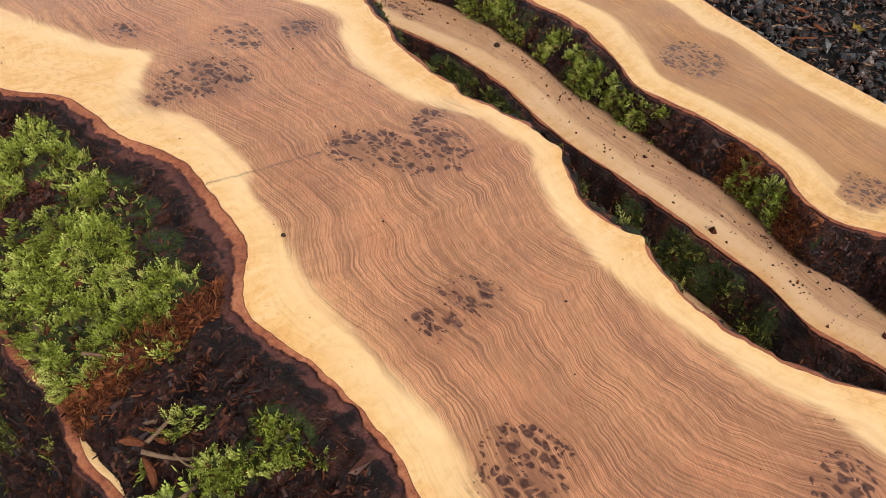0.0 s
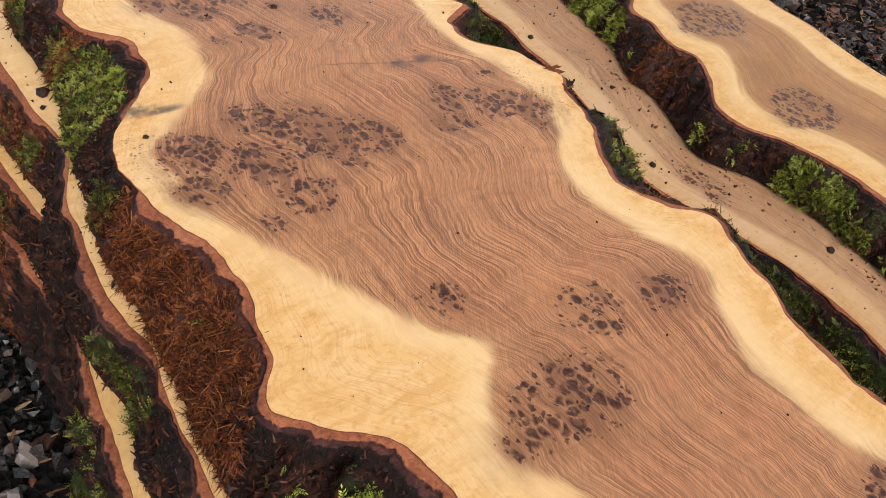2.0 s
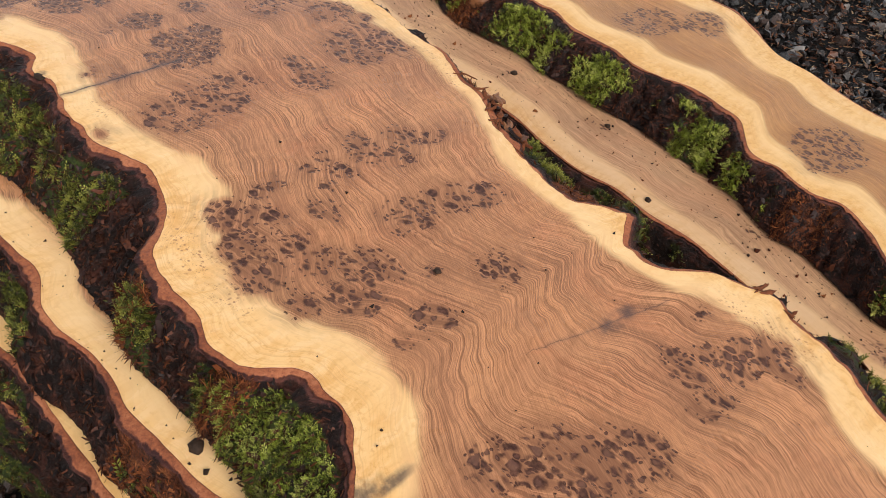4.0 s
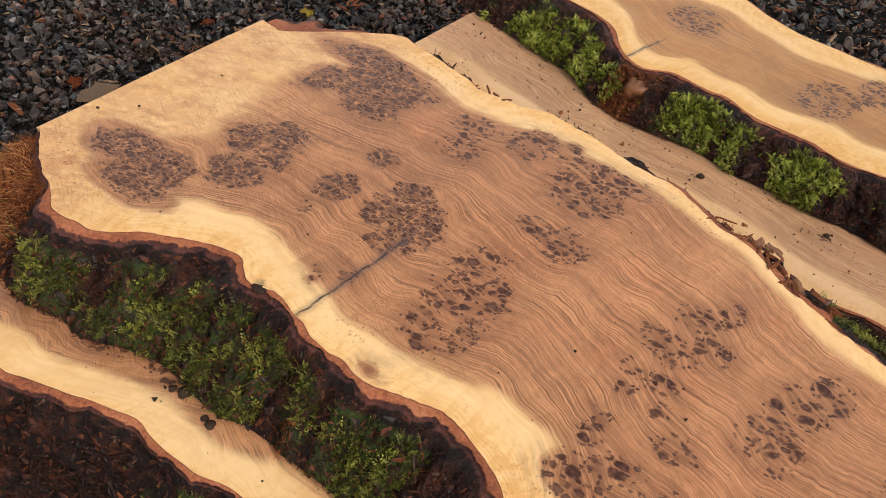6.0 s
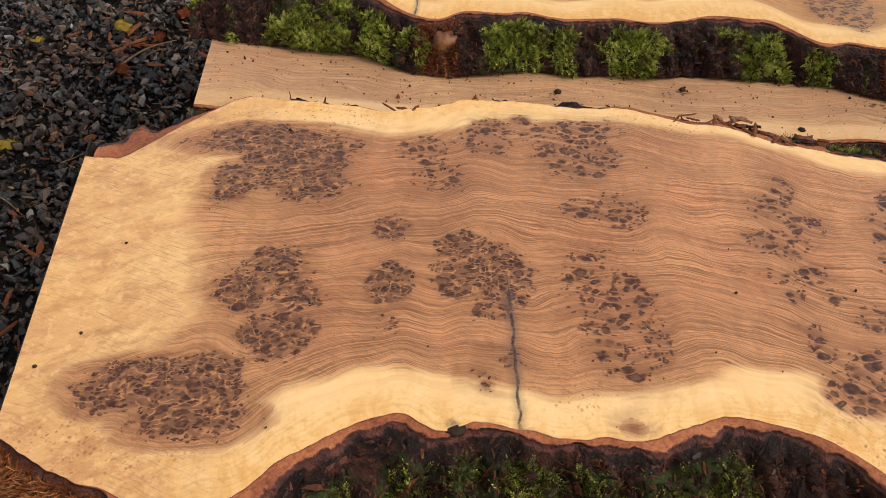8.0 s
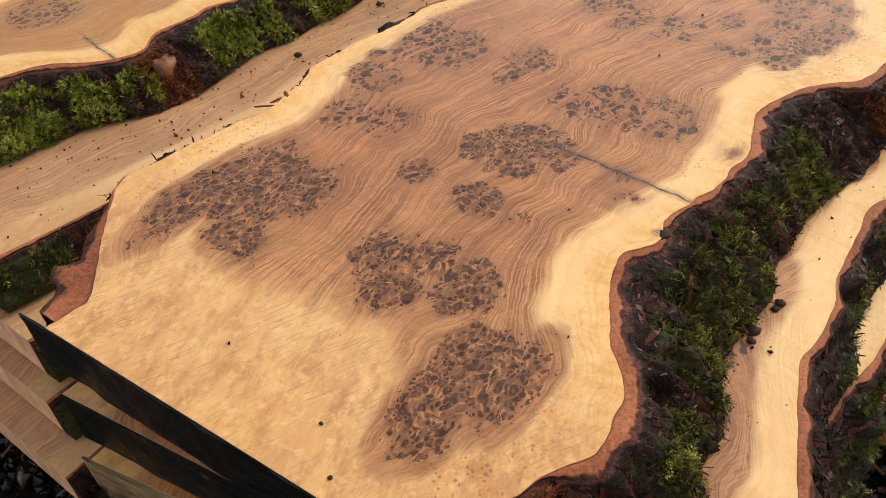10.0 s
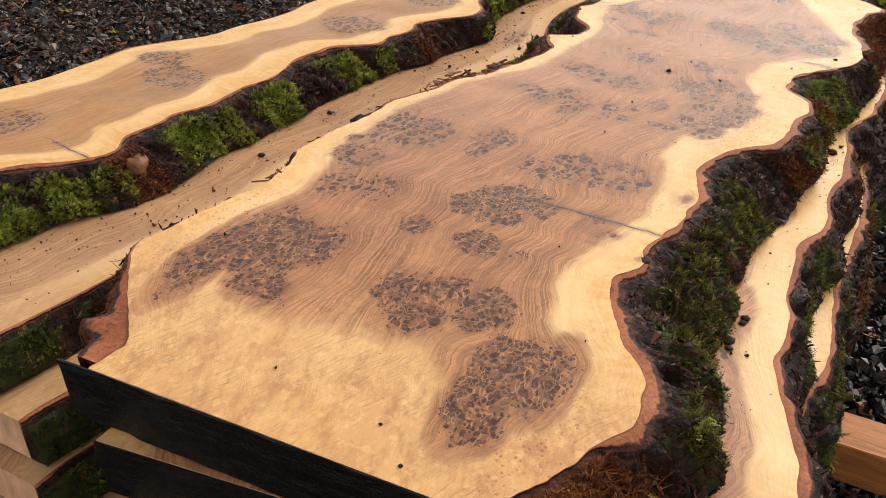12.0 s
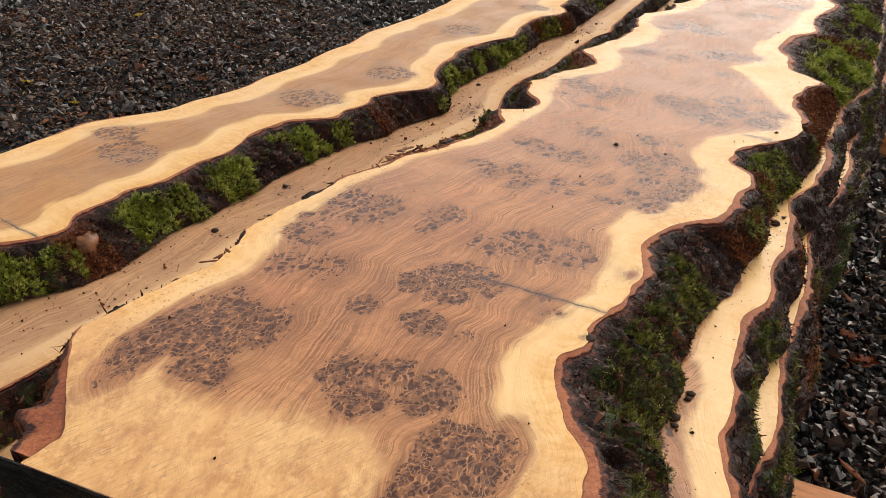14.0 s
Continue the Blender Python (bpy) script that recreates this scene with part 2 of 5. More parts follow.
    faint = m.step(m.noise(pos, 45, 3).outputs["Fac"], 0.36, 0.6, 0.35, 1.0)
    for name_c, width, amount in (("crack_a", 0.0024, 0.9), ("crack_b", 0.0010, 0.5), ("crack_c", 0.0010, 0.45)):
        c = m.math("ABSOLUTE", m.math("ADD", m.attr(name_c), jig))
        col = m.mix(m.step(c, width * 4.5, 0.0, 0.0, 0.5 * amount), col, (0.10, 0.075, 0.075))
        col = m.mix(m.math("MULTIPLY", faint, m.step(c, width, width * 0.3, 0.0, amount)), col, (0.025, 0.02, 0.02))
    stain = m.math("MULTIPLY", m.attr("stain"), m.step(m.noise(pos, 40, 4).outputs["Fac"], 0.3, 0.62))
    col = m.mix(m.math("MULTIPLY", stain, 0.8), col, (0.05, 0.045, 0.05))
    h = m.math("ADD", m.math("MULTIPLY", hair, 0.6), m.math("ADD", m.math("MULTIPLY", curl, 0.5), m.math("MULTIPLY", eye, -0.5)))
    damp = m.noise(pos, 9, 3).outputs["Fac"]
    rough = m.math("ADD", m.step(damp, 0.3, 0.7, gloss - 0.05, gloss + 0.12), m.math("MULTIPLY", hair, 0.08))
    m.bsdf.inputs["Specular IOR Level"].default_value = 0.29
    return m.done(col, h, 0.4, 0.0012, rough)


def bark_material(name, dark, brown):
    m = Nodes(name)
    pos = m.position()
    n1 = m.noise(pos, 38, 5, 0.65, 0.6).outputs["Fac"]
    n2 = m.noise(pos, 160, 4, 0.7).outputs["Fac"]
    n3 = m.noise(pos, 11, 3).outputs["Fac"]
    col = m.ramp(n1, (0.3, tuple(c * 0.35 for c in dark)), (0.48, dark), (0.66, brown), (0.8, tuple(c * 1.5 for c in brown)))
    col = m.mix(m.math("MULTIPLY", m.step(n2, 0.60, 0.74), 0.5), col, (0.20, 0.14, 0.10))
    fib = m.noise(m.vec("MULTIPLY", pos, (60, 300, 160)), 1.0, 4, 0.7, 0.8).outputs["Fac"]
    rust = m.ramp(fib, (0.3, (0.022, 0.007, 0.004)), (0.52, (0.13, 0.036, 0.012)), (0.75, (0.31, 0.11, 0.035)))
    col = m.mix(m.step(m.math("ADD", m.attr("rust"), m.math("MULTIPLY", m.math("SUBTRACT", n1, 0.5), 1.1)), 0.42, 0.62), col, rust)
    green = m.ramp(n2, (0.3, (0.012, 0.016, 0.004)), (0.7, (0.05, 0.075, 0.012)))
    col = m.mix(m.step(m.math("ADD", m.attr("moss"), m.math("MULTIPLY", m.math("SUBTRACT", n3, 0.5), 0.6)), 0.3, 0.6, 0.0, 0.85), col, green)
    rv = m.math("ADD", m.attr("ring"), m.math("MULTIPLY", m.math("SUBTRACT", n1, 0.5), 1.0))
    ring_c = m.ramp(m.math("ADD", m.math("MULTIPLY", n2, 0.5), m.math("MULTIPLY", n3, 0.5)), (0.38, (0.17, 0.048, 0.024)), (0.5, (0.34, 0.108, 0.048)), (0.62, (0.48, 0.18, 0.085)))
    purple = m.mix(m.step(n1, 0.4, 0.6), (0.055, 0.020, 0.018), (0.13, 0.045, 0.032))
    stripe = m.noise(m.vec("MULTIPLY", pos, (260, 260, 30)), 1.0, 3, 0.6).outputs["Fac"]
    ring_c = m.mix(m.step(stripe, 0.52, 0.7, 0.0, 0.6), ring_c, (0.15, 0.045, 0.024))
    col = m.mix(m.step(rv, 0.1, 0.24), col, purple)
    col = m.mix(m.step(rv, 0.46, 0.58), col, ring_c)
    thin = m.attr("cambium")
    col = m.mix(m.step(thin, 0.4, 0.9, 0.0, 0.75), col, (0.10, 0.035, 0.018))
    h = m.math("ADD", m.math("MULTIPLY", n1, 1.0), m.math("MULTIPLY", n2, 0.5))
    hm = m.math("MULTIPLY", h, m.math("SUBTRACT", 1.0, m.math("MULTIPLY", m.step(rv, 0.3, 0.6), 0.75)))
    m.bsdf.inputs["Specular IOR Level"].default_value = 0.22
    return m.done(col, hm, 1.0, 0.010, m.step(n2, 0.3, 0.7, 0.42, 0.85))


def moss_material(name, lo, mid, hi):
    m = Nodes(name, 0.55)
    patch = m.noise(m.position(), 22, 3).outputs["Fac"]
    r = m.math("ADD", m.math("MULTIPLY", m.attr("sprig"), 0.35), m.math("ADD", m.math("MULTIPLY", m.island(), 0.2), m.math("MULTIPLY", m.step(patch, 0.35, 0.65), 0.45)))
    base = m.ramp(r, (0.22, lo), (0.5, mid), (0.80, hi))
    # shade between shoots painted into the colour: leaves darken towards the root
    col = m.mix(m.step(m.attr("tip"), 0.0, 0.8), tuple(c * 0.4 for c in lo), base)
    m.bsdf.inputs["Specular IOR Level"].default_value = 0.3
    return m.done(col)


def flake_material(name, *cols, gloss=0.7):
    m = Nodes(name, gloss)
    m.bsdf.inputs["Specular IOR Level"].default_value = 0.18 if gloss > 0.5 else 0.26
    n = m.noise(m.position(), 220, 3).outputs["Fac"]
    col = m.ramp(m.island(), *[(i / max(1, len(cols) - 1), c) for i, c in enumerate(cols)])
    col = m.mix(m.step(n, 0.35, 0.7, 0.0, 0.5), col, tuple(c * 0.4 for c in cols[0]))
    return m.done(col, n, 0.5, 0.001)


def stone_material():
    m = Nodes("wet_crushed_stone")
    pos = m.position()
    n = m.noise(pos, 180, 4, 0.65).outputs["Fac"]
    n2 = m.noise(pos, 3.5, 2).outputs["Fac"]
    col = m.ramp(m.island(), (0.0, (0.006, 0.006, 0.006)), (0.5, (0.013, 0.013, 0.0135)), (0.78, (0.030, 0.030, 0.030)), (0.84, (0.085, 0.046, 0.028)), (0.92, (0.14, 0.105, 0.08)), (0.96, (0.28, 0.26, 0.24)), (0.985, (0.17, 0.055, 0.022)))
    col = m.mix(m.step(n, 0.45, 0.75, 0.0, 0.5), col, tuple((0.07, 0.068, 0.066)))
    col = m.mix(m.step(n2, 0.40, 0.64, 0.0, 0.55), col, (0.046, 0.022, 0.013))
    m.bsdf.inputs["Specular IOR Level"].default_value = 0.4
    return m.done(col, n, 0.5, 0.001, m.step(n, 0.3, 0.7, 0.2, 0.5))


def ground_material():
    m = Nodes("dark_gravel_bed")
    pos = m.position()
    v = m.voronoi(pos, 60)
    n = m.noise(pos, 30, 5, 0.7).outputs["Fac"]
    col = m.ramp(n, (0.3, (0.004, 0.004, 0.004)), (0.6, (0.012, 0.011, 0.010)), (0.8, (0.035, 0.024, 0.017)))
    m.bsdf.inputs["Specular IOR Level"].default_value = 0.12
    return m.done(col, m.math("ADD", v, n), 1.0, 0.014, 0.75)


def timber_material(name, light, dark, gloss=0.5, axis=(6, 130, 130)):
    m = Nodes(name)
    pos = m.position()
    wob = m.vec("MULTIPLY", m.noise(pos, 14, 2).outputs["Color"], (0.0, 0.02, 0.02))
    g = m.noise(m.vec("MULTIPLY", m.vec("ADD", pos, wob), axis), 1.0, 4, 0.6).outputs["Fac"]
    f = m.noise(m.vec("MULTIPLY", pos, tuple(a * 4 for a in axis)), 1.0, 3).outputs["Fac"]
    s = m.noise(pos, 12, 4).outputs["Fac"]
    col = m.ramp(g, (0.3, dark), (0.55, light), (0.75, tuple(min(1, c * 1.25) for c in light)))
    col = m.mix(m.step(f, 0.5, 0.75, 0.0, 0.45), col, dark)
    col = m.mix(m.step(s, 0.55, 0.8, 0.0, 0.4), col, tuple(c * 0.5 for c in dark))
    return m.done(col, m.math("ADD", g, f), 0.4, 0.0015, gloss)


def coating_material():
    m = Nodes("black_end_wax")
    pos = m.position()
    n = m.noise(m.vec("MULTIPLY", pos, (40, 18, 110)), 1.0, 5, 0.65).outputs["Fac"]
    s = m.noise(pos, 30, 5, 0.7).outputs["Fac"]
    col = m.ramp(n, (0.35, (0.003, 0.003, 0.003)), (0.68, (0.009, 0.0085, 0.008)), (0.9, (0.035, 0.032, 0.03)))
    wear = m.step(m.math("ADD", m.attr("wear"), m.math("MULTIPLY", m.math("SUBTRACT", s, 0.5), 1.4)), 0.45, 0.75)
    m.bsdf.inputs["Specular IOR Level"].default_value = 0.2
    grey = m.ramp(n, (0.3, (0.13, 0.085, 0.045)), (0.7, (0.42, 0.30, 0.17)))
    col = m.mix(wear, col, grey)
    flecks = m.step(m.noise(pos, 210, 3, 0.7).outputs["Fac"], 0.66, 0.74, 0.0, 0.5)
    col = m.mix(m.math("MULTIPLY", flecks, m.step(s, 0.5, 0.62)), col, (0.10, 0.095, 0.09))
    return m.done(col, m.math("ADD", n, m.math("MULTIPLY", s, 2.0)), 1.0, 0.004, m.step(s, 0.35, 0.7, 0.28, 0.6))


WOOD_BURR = wood_material("burr_wood", (0.525, 0.244, 0.116), (0.215, 0.092, 0.046), (0.90, 0.575, 0.255), 0.20)
WOOD_PALE = wood_material("pale_sawn_wood", (0.47, 0.230, 0.084), (0.29, 0.130, 0.050), (0.84, 0.530, 0.22), 0.32, 0.8)
WOOD_SAWN = wood_material("rough_sawn_wood", (0.54, 0.310, 0.165), (0.34, 0.17, 0.088), (0.72, 0.445, 0.22), 0.45, 0.78)
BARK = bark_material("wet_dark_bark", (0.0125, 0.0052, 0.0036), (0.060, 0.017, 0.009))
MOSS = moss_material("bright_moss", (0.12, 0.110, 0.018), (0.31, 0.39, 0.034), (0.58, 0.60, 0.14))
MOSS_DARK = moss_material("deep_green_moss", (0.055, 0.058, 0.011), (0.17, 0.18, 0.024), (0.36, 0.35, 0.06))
FLAKES = flake_material("bark_shreds", (0.011, 0.004, 0.003), (0.032, 0.011, 0.006), (0.066, 0.022, 0.011), (0.15, 0.046, 0.016))
PLATES = flake_material("bark_plates", (0.007, 0.003, 0.002), (0.017, 0.006, 0.004), (0.038, 0.012, 0.007), (0.070, 0.022, 0.011), (0.13, 0.036, 0.013), gloss=0.5)
FIBRES = flake_material("rust_fibres", (0.035, 0.010, 0.005), (0.12, 0.032, 0.011), (0.22, 0.062, 0.018), (0.37, 0.135, 0.042))
TAN_FIBRES = flake_material("pale_torn_fibres", (0.14, 0.042, 0.015), (0.30, 0.10, 0.033), (0.44, 0.185, 0.066), (0.56, 0.28, 0.11))
RUST_PLATES = flake_material("rusty_bark_crumbs", (0.030, 0.009, 0.005), (0.10, 0.027, 0.010), (0.19, 0.054, 0.016), (0.30, 0.10, 0.030))
STONE = stone_material()
GROUND = ground_material()
BEARER = timber_material("orange_larch", (0.50, 0.185, 0.050), (0.27, 0.085, 0.022), 0.62, (110, 5, 110))
ENDGRAIN = timber_material("sawn_end_grain", (0.78, 0.46, 0.28), (0.52, 0.28, 0.16), 0.55, (90, 40, 12))
COATING = coating_material()
LEAF = flake_material("wet_fallen_leaf", (0.16, 0.035, 0.015), (0.22, 0.07, 0.02), (0.30, 0.14, 0.03))
CHIP = flake_material("wood_chip", (0.16, 0.08, 0.045), (0.34, 0.20, 0.10), (0.48, 0.33, 0.19))
TWIG = flake_material("grey_brown_twig", (0.13, 0.08, 0.05), (0.26, 0.16, 0.09))
KNOT = timber_material("torn_knot_wood", (0.26, 0.105, 0.040), (0.07, 0.022, 0.010), 0.55, (60, 30, 60))


# ---------------------------------------------------------------- helpers for shapes
RNG = np.random.default_rng(7)


def obj(name, verts, faces, material, parent=None, label="", smooth=True, attrs=None, mat_index=None, extra=()):
    me = bpy.data.meshes.new(name)
    me.from_pydata(np.asarray(verts).tolist(), [], [tuple(f) for f in faces])
    for mt in (material, *extra):
        me.materials.append(mt)
    for key, (kind, data) in (attrs or {}).items():
        a = me.attributes.new(key, kind, "POINT")
        data = np.ascontiguousarray(data, dtype=np.float32).ravel()
        a.data.foreach_set("vector" if kind == "FLOAT_VECTOR" else "value", data)
    me.polygons.foreach_set("use_smooth", np.full(len(me.polygons), smooth))
    if mat_index is not None:
        me.polygons.foreach_set("material_index", np.asarray(mat_index, dtype=np.int32))
    me.update()
    ob = new(name, me)
    if parent is not None:
        ob.parent = parent
    if label:
        tagged(ob, label)
    return ob


def part(name, bm, material, parent=None, label="", smooth=False):
    me = bpy.data.meshes.new(name)
    bm.to_mesh(me)
    bm.free()
    me.materials.append(material)
    me.polygons.foreach_set("use_smooth", np.full(len(me.polygons), smooth))
    ob = new(name, me)
    if parent is not None:
        ob.parent = parent
    if label:
        tagged(ob, label)
    return ob


def thing(name, label, category, group="", at=(0, 0, 0)):
    ob = tagged(new(name), label, category, group, "thing")
    ob.location = at
    ob.empty_display_size = 0.05
    return ob


def curve(x0, step, values):
    """A smooth line y(x) through values at even steps, level beyond its ends."""
    v = np.array(values)
    def f(x):
        s = np.clip((np.asarray(x, dtype=float) - x0) / step, 0, len(v) - 1.001)
        i = s.astype(int)
        t = s - i
        p0, p1, p2, p3 = v[np.maximum(i - 1, 0)], v[i], v[i + 1], v[np.minimum(i + 2, len(v) - 1)]
        return 0.5 * (2 * p1 + (p2 - p0) * t + (2 * p0 - 5 * p1 + 4 * p2 - p3) * t * t + (3 * p1 - p0 - 3 * p2 + p3) * t ** 3)
    return f


def wave(x, seed, scale, octaves=4):
    """Cheap smooth noise of a line or of points, about -1 to 1."""
    r = np.random.default_rng(seed)
    x = np.asarray(x, dtype=float)
    out, amp = np.zeros(x.shape), 0.6
    for o in range(octaves):
        f = scale * 2 ** o
        for k in range(3):
            out += amp / 1.7 * np.sin(x * f * (0.7 + 0.6 * r.random()) * 6.283 + r.random() * 6.283)
        amp *= 0.55
    return out


def wave2(x, y, seed, scale, octaves=4):
    r = np.random.default_rng(seed)
    out, amp = np.zeros(np.broadcast(x, y).shape), 0.6
    for o in range(octaves):
        f = scale * 2 ** o * 6.283
        for k in range(4):
            a = r.random() * 6.283
            out += amp / 2 * np.sin((x * math.cos(a) + y * math.sin(a)) * f * (0.7 + 0.6 * r.random()) + r.random() * 6.283)
        amp *= 0.58
    return out


def grid_faces(nx, ny, flip=False, base=0):
    i, j = np.meshgrid(np.arange(nx - 1), np.arange(ny - 1), indexing="ij")
    a = base + i * ny + j
    q = np.stack([a, a + ny, a + ny + 1, a + 1], -1).reshape(-1, 4)
    return q[:, ::-1] if flip else q


def sstep(a, b, x):
    t = np.clip((np.asarray(x) - a) / (b - a), 0, 1)
    return t * t * (3 - 2 * t)


def seg_dist(x, y, a, b):
    """The signed distance to a line from a to b, which grows past its ends."""
    ax, ay = a
    dx, dy = b[0] - ax, b[1] - ay
    l = math.hypot(dx, dy)
    s = ((x - ax) * dx + (y - ay) * dy) / l
    p = ((x - ax) * dy - (y - ay) * dx) / l
    past = np.maximum(np.maximum(-s, s - l), 0)
    return np.where(p >= 0, 1, -1) * np.hypot(p, past * 1.0)


def burl_field(x, y, eyes):
    """How deep a place lies in one of the patches of eyes, whose outlines are uneven: 1 in the middle, 0 on the outline, below 0 outside."""
    f = np.full(np.shape(x), -1.0)
    for i, (cx, cy, rx, ry) in enumerate(eyes):
        near = (np.abs(x - cx) < 2.2 * rx + 0.02) & (np.abs(y - cy) < 2.2 * ry + 0.02)
        u, v = (x[near] - cx) / rx, (y[near] - cy) / ry
        u2 = u + 0.13 * wave2(u * 0.35, v * 0.35, 300 + i, 1.0, 3)
        v2 = v + 0.13 * wave2(u * 0.35, v * 0.35, 400 + i, 1.0, 3)
        reach = np.hypot(u2, v2)
        f[near] = np.maximum(f[near], np.where(reach < 1, 1.15 - reach ** 2, 0.15 - (reach - 1) * min(rx, ry) / 0.035))
    return np.clip(f, -1, 1)


def board(parent, zt, thick, x0, x1, left, right, wood, heart_l=None, heart_r=None, heart_x=-99.0, eyes=(), dense=(), cracks=(), stains=(), freckles=(), nx=300, ny=40, skew=0.0, end_mat=None, seed=1):
    """The sawn board of a slab: top with its figure, sides, bottom and both ends."""
    u = np.linspace(0, 1, nx)
    v = np.linspace(0, 1, ny)
    xs = x0 + (x1 - x0) * u
    yl, yr = left(xs), right(xs)
    X = np.repeat(xs[:, None], ny, 1)
    Y = yl[:, None] + (yr - yl)[:, None] * v[None]
    for _ in range(3):
        X = xs[:, None] + skew * (Y - 0.7) * np.clip(1 - (xs[:, None] - x0) / 0.3, 0, 1)
        Y = left(X) + (right(X) - left(X)) * v[None]
    Z = np.full_like(X, zt) + 0.0009 * wave2(X, Y, seed, 1.5, 3)
    D = burl_field(X, Y, dense)
    B = np.maximum(D, burl_field(X, Y, eyes))
    eyes = [*eyes, *dense]
    hl = heart_l(X) if heart_l else yl[:, None] + 0.06
    hr = heart_r(X) if heart_r else yr[:, None] - 0.06
    hd = np.minimum(np.minimum(Y - hl, hr - Y), (X - heart_x) * 0.32 + 0.010 * wave2(X * 0.5, Y, seed + 5, 5, 3))
    hd = np.maximum(hd, np.where(D > -0.45, (D + 0.40) * 0.05, np.where(B > -0.12, (B + 0.08) * 0.05, -1)))
    hd = np.clip(hd, -0.08, 0.08)
    width = np.maximum(yr - yl, 0.05)[:, None]
    V = (Y - yl[:, None]) / width * 0.5
    U = X + 0.05 * wave2(X, Y, seed + 2, 1.2, 2)
    for cx, cy, rx, ry in eyes:
        r2 = ((X - cx) / (rx * 1.6)) ** 2 + ((Y - cy) / (ry * 1.6)) ** 2
        V = V - (0.28 if min(rx, ry) > 0.02 else 0.14) * (Y - cy) * np.exp(-r2)
    V = V + 0.010 * wave2(X, Y * 0.6, seed + 3, 2.2, 3)
    fl = np.stack([U, V, np.full_like(U, seed * 1.7)], -1)
    ca = [seg_dist(X, Y, *c) if c else np.full_like(X, 0.5) for c in (list(cracks) + [None] * 3)[:3]]
    st = np.zeros_like(X)
    for cx, cy, rx, ry in stains:
        st = np.maximum(st, np.clip(1.3 - ((X - cx) / rx) ** 2 - ((Y - cy) / ry) ** 2, 0, 1))
    fk = np.zeros_like(X)
    for cx, cy, rx, ry in freckles:
        fk = np.maximum(fk, np.clip(1.2 - ((X - cx) / rx) ** 2 - ((Y - cy) / ry) ** 2, 0, 1))
    top = np.stack([X, Y, Z], -1).reshape(-1, 3)
    n = len(top)
    faces = [grid_faces(nx, ny)]
    mats = [np.zeros((nx - 1) * (ny - 1), int)]
    loops = [np.stack([X[:, 0], Y[:, 0], Z[:, 0]], -1), np.stack([X[-1], Y[-1], Z[-1]], -1), np.stack([X[::-1, -1], Y[::-1, -1], Z[::-1, -1]], -1), np.stack([X[0, ::-1], Y[0, ::-1], Z[0, ::-1]], -1)]
    rim = np.concatenate([l[:-1] for l in loops])
    under = rim.copy()
    under[:, 2] = zt - thick
    c = len(rim)
    i = np.arange(c)
    j = (i + 1) % c
    faces.append(np.stack([n + i, n + c + i, n + c + j, n + j], -1))
    i = np.arange(nx - 1)
    far = 2 * (nx - 1) + ny - 1 - i
    faces.append(np.stack([n + c + i, n + c + far, n + c + far - 1, n + c + i + 1], -1))
    mats += [np.ones(len(f), int) for f in faces[1:]]
    verts = np.concatenate([top, rim, under])
    pad = len(verts) - n
    full = lambda a, fill=0.0: np.concatenate([a.ravel(), np.full(pad, fill)])
    sm = sstep(-2.42, -2.58, X)
    attrs = {"smoke": ("FLOAT", full(sm)), "heart_dist": ("FLOAT", full(hd)), "burl": ("FLOAT", full(B, -1)), "dense": ("FLOAT", full(D, -1)), "stain": ("FLOAT", full(st)), "freckle": ("FLOAT", full(fk)),
             "flow": ("FLOAT_VECTOR", np.concatenate([fl.reshape(-1, 3), np.zeros((pad, 3))])),
             "crack_a": ("FLOAT", full(ca[0], 0.5)), "crack_b": ("FLOAT", full(ca[1], 0.5)), "crack_c": ("FLOAT", full(ca[2], 0.5))}
    ob = obj("board", verts, np.concatenate(faces), wood, parent, attrs=attrs, mat_index=np.concatenate(mats), extra=(end_mat or ENDGRAIN,))
    sharp = np.concatenate(mats) == 0
    ob.data.polygons.foreach_set("use_smooth", sharp)
    return ob


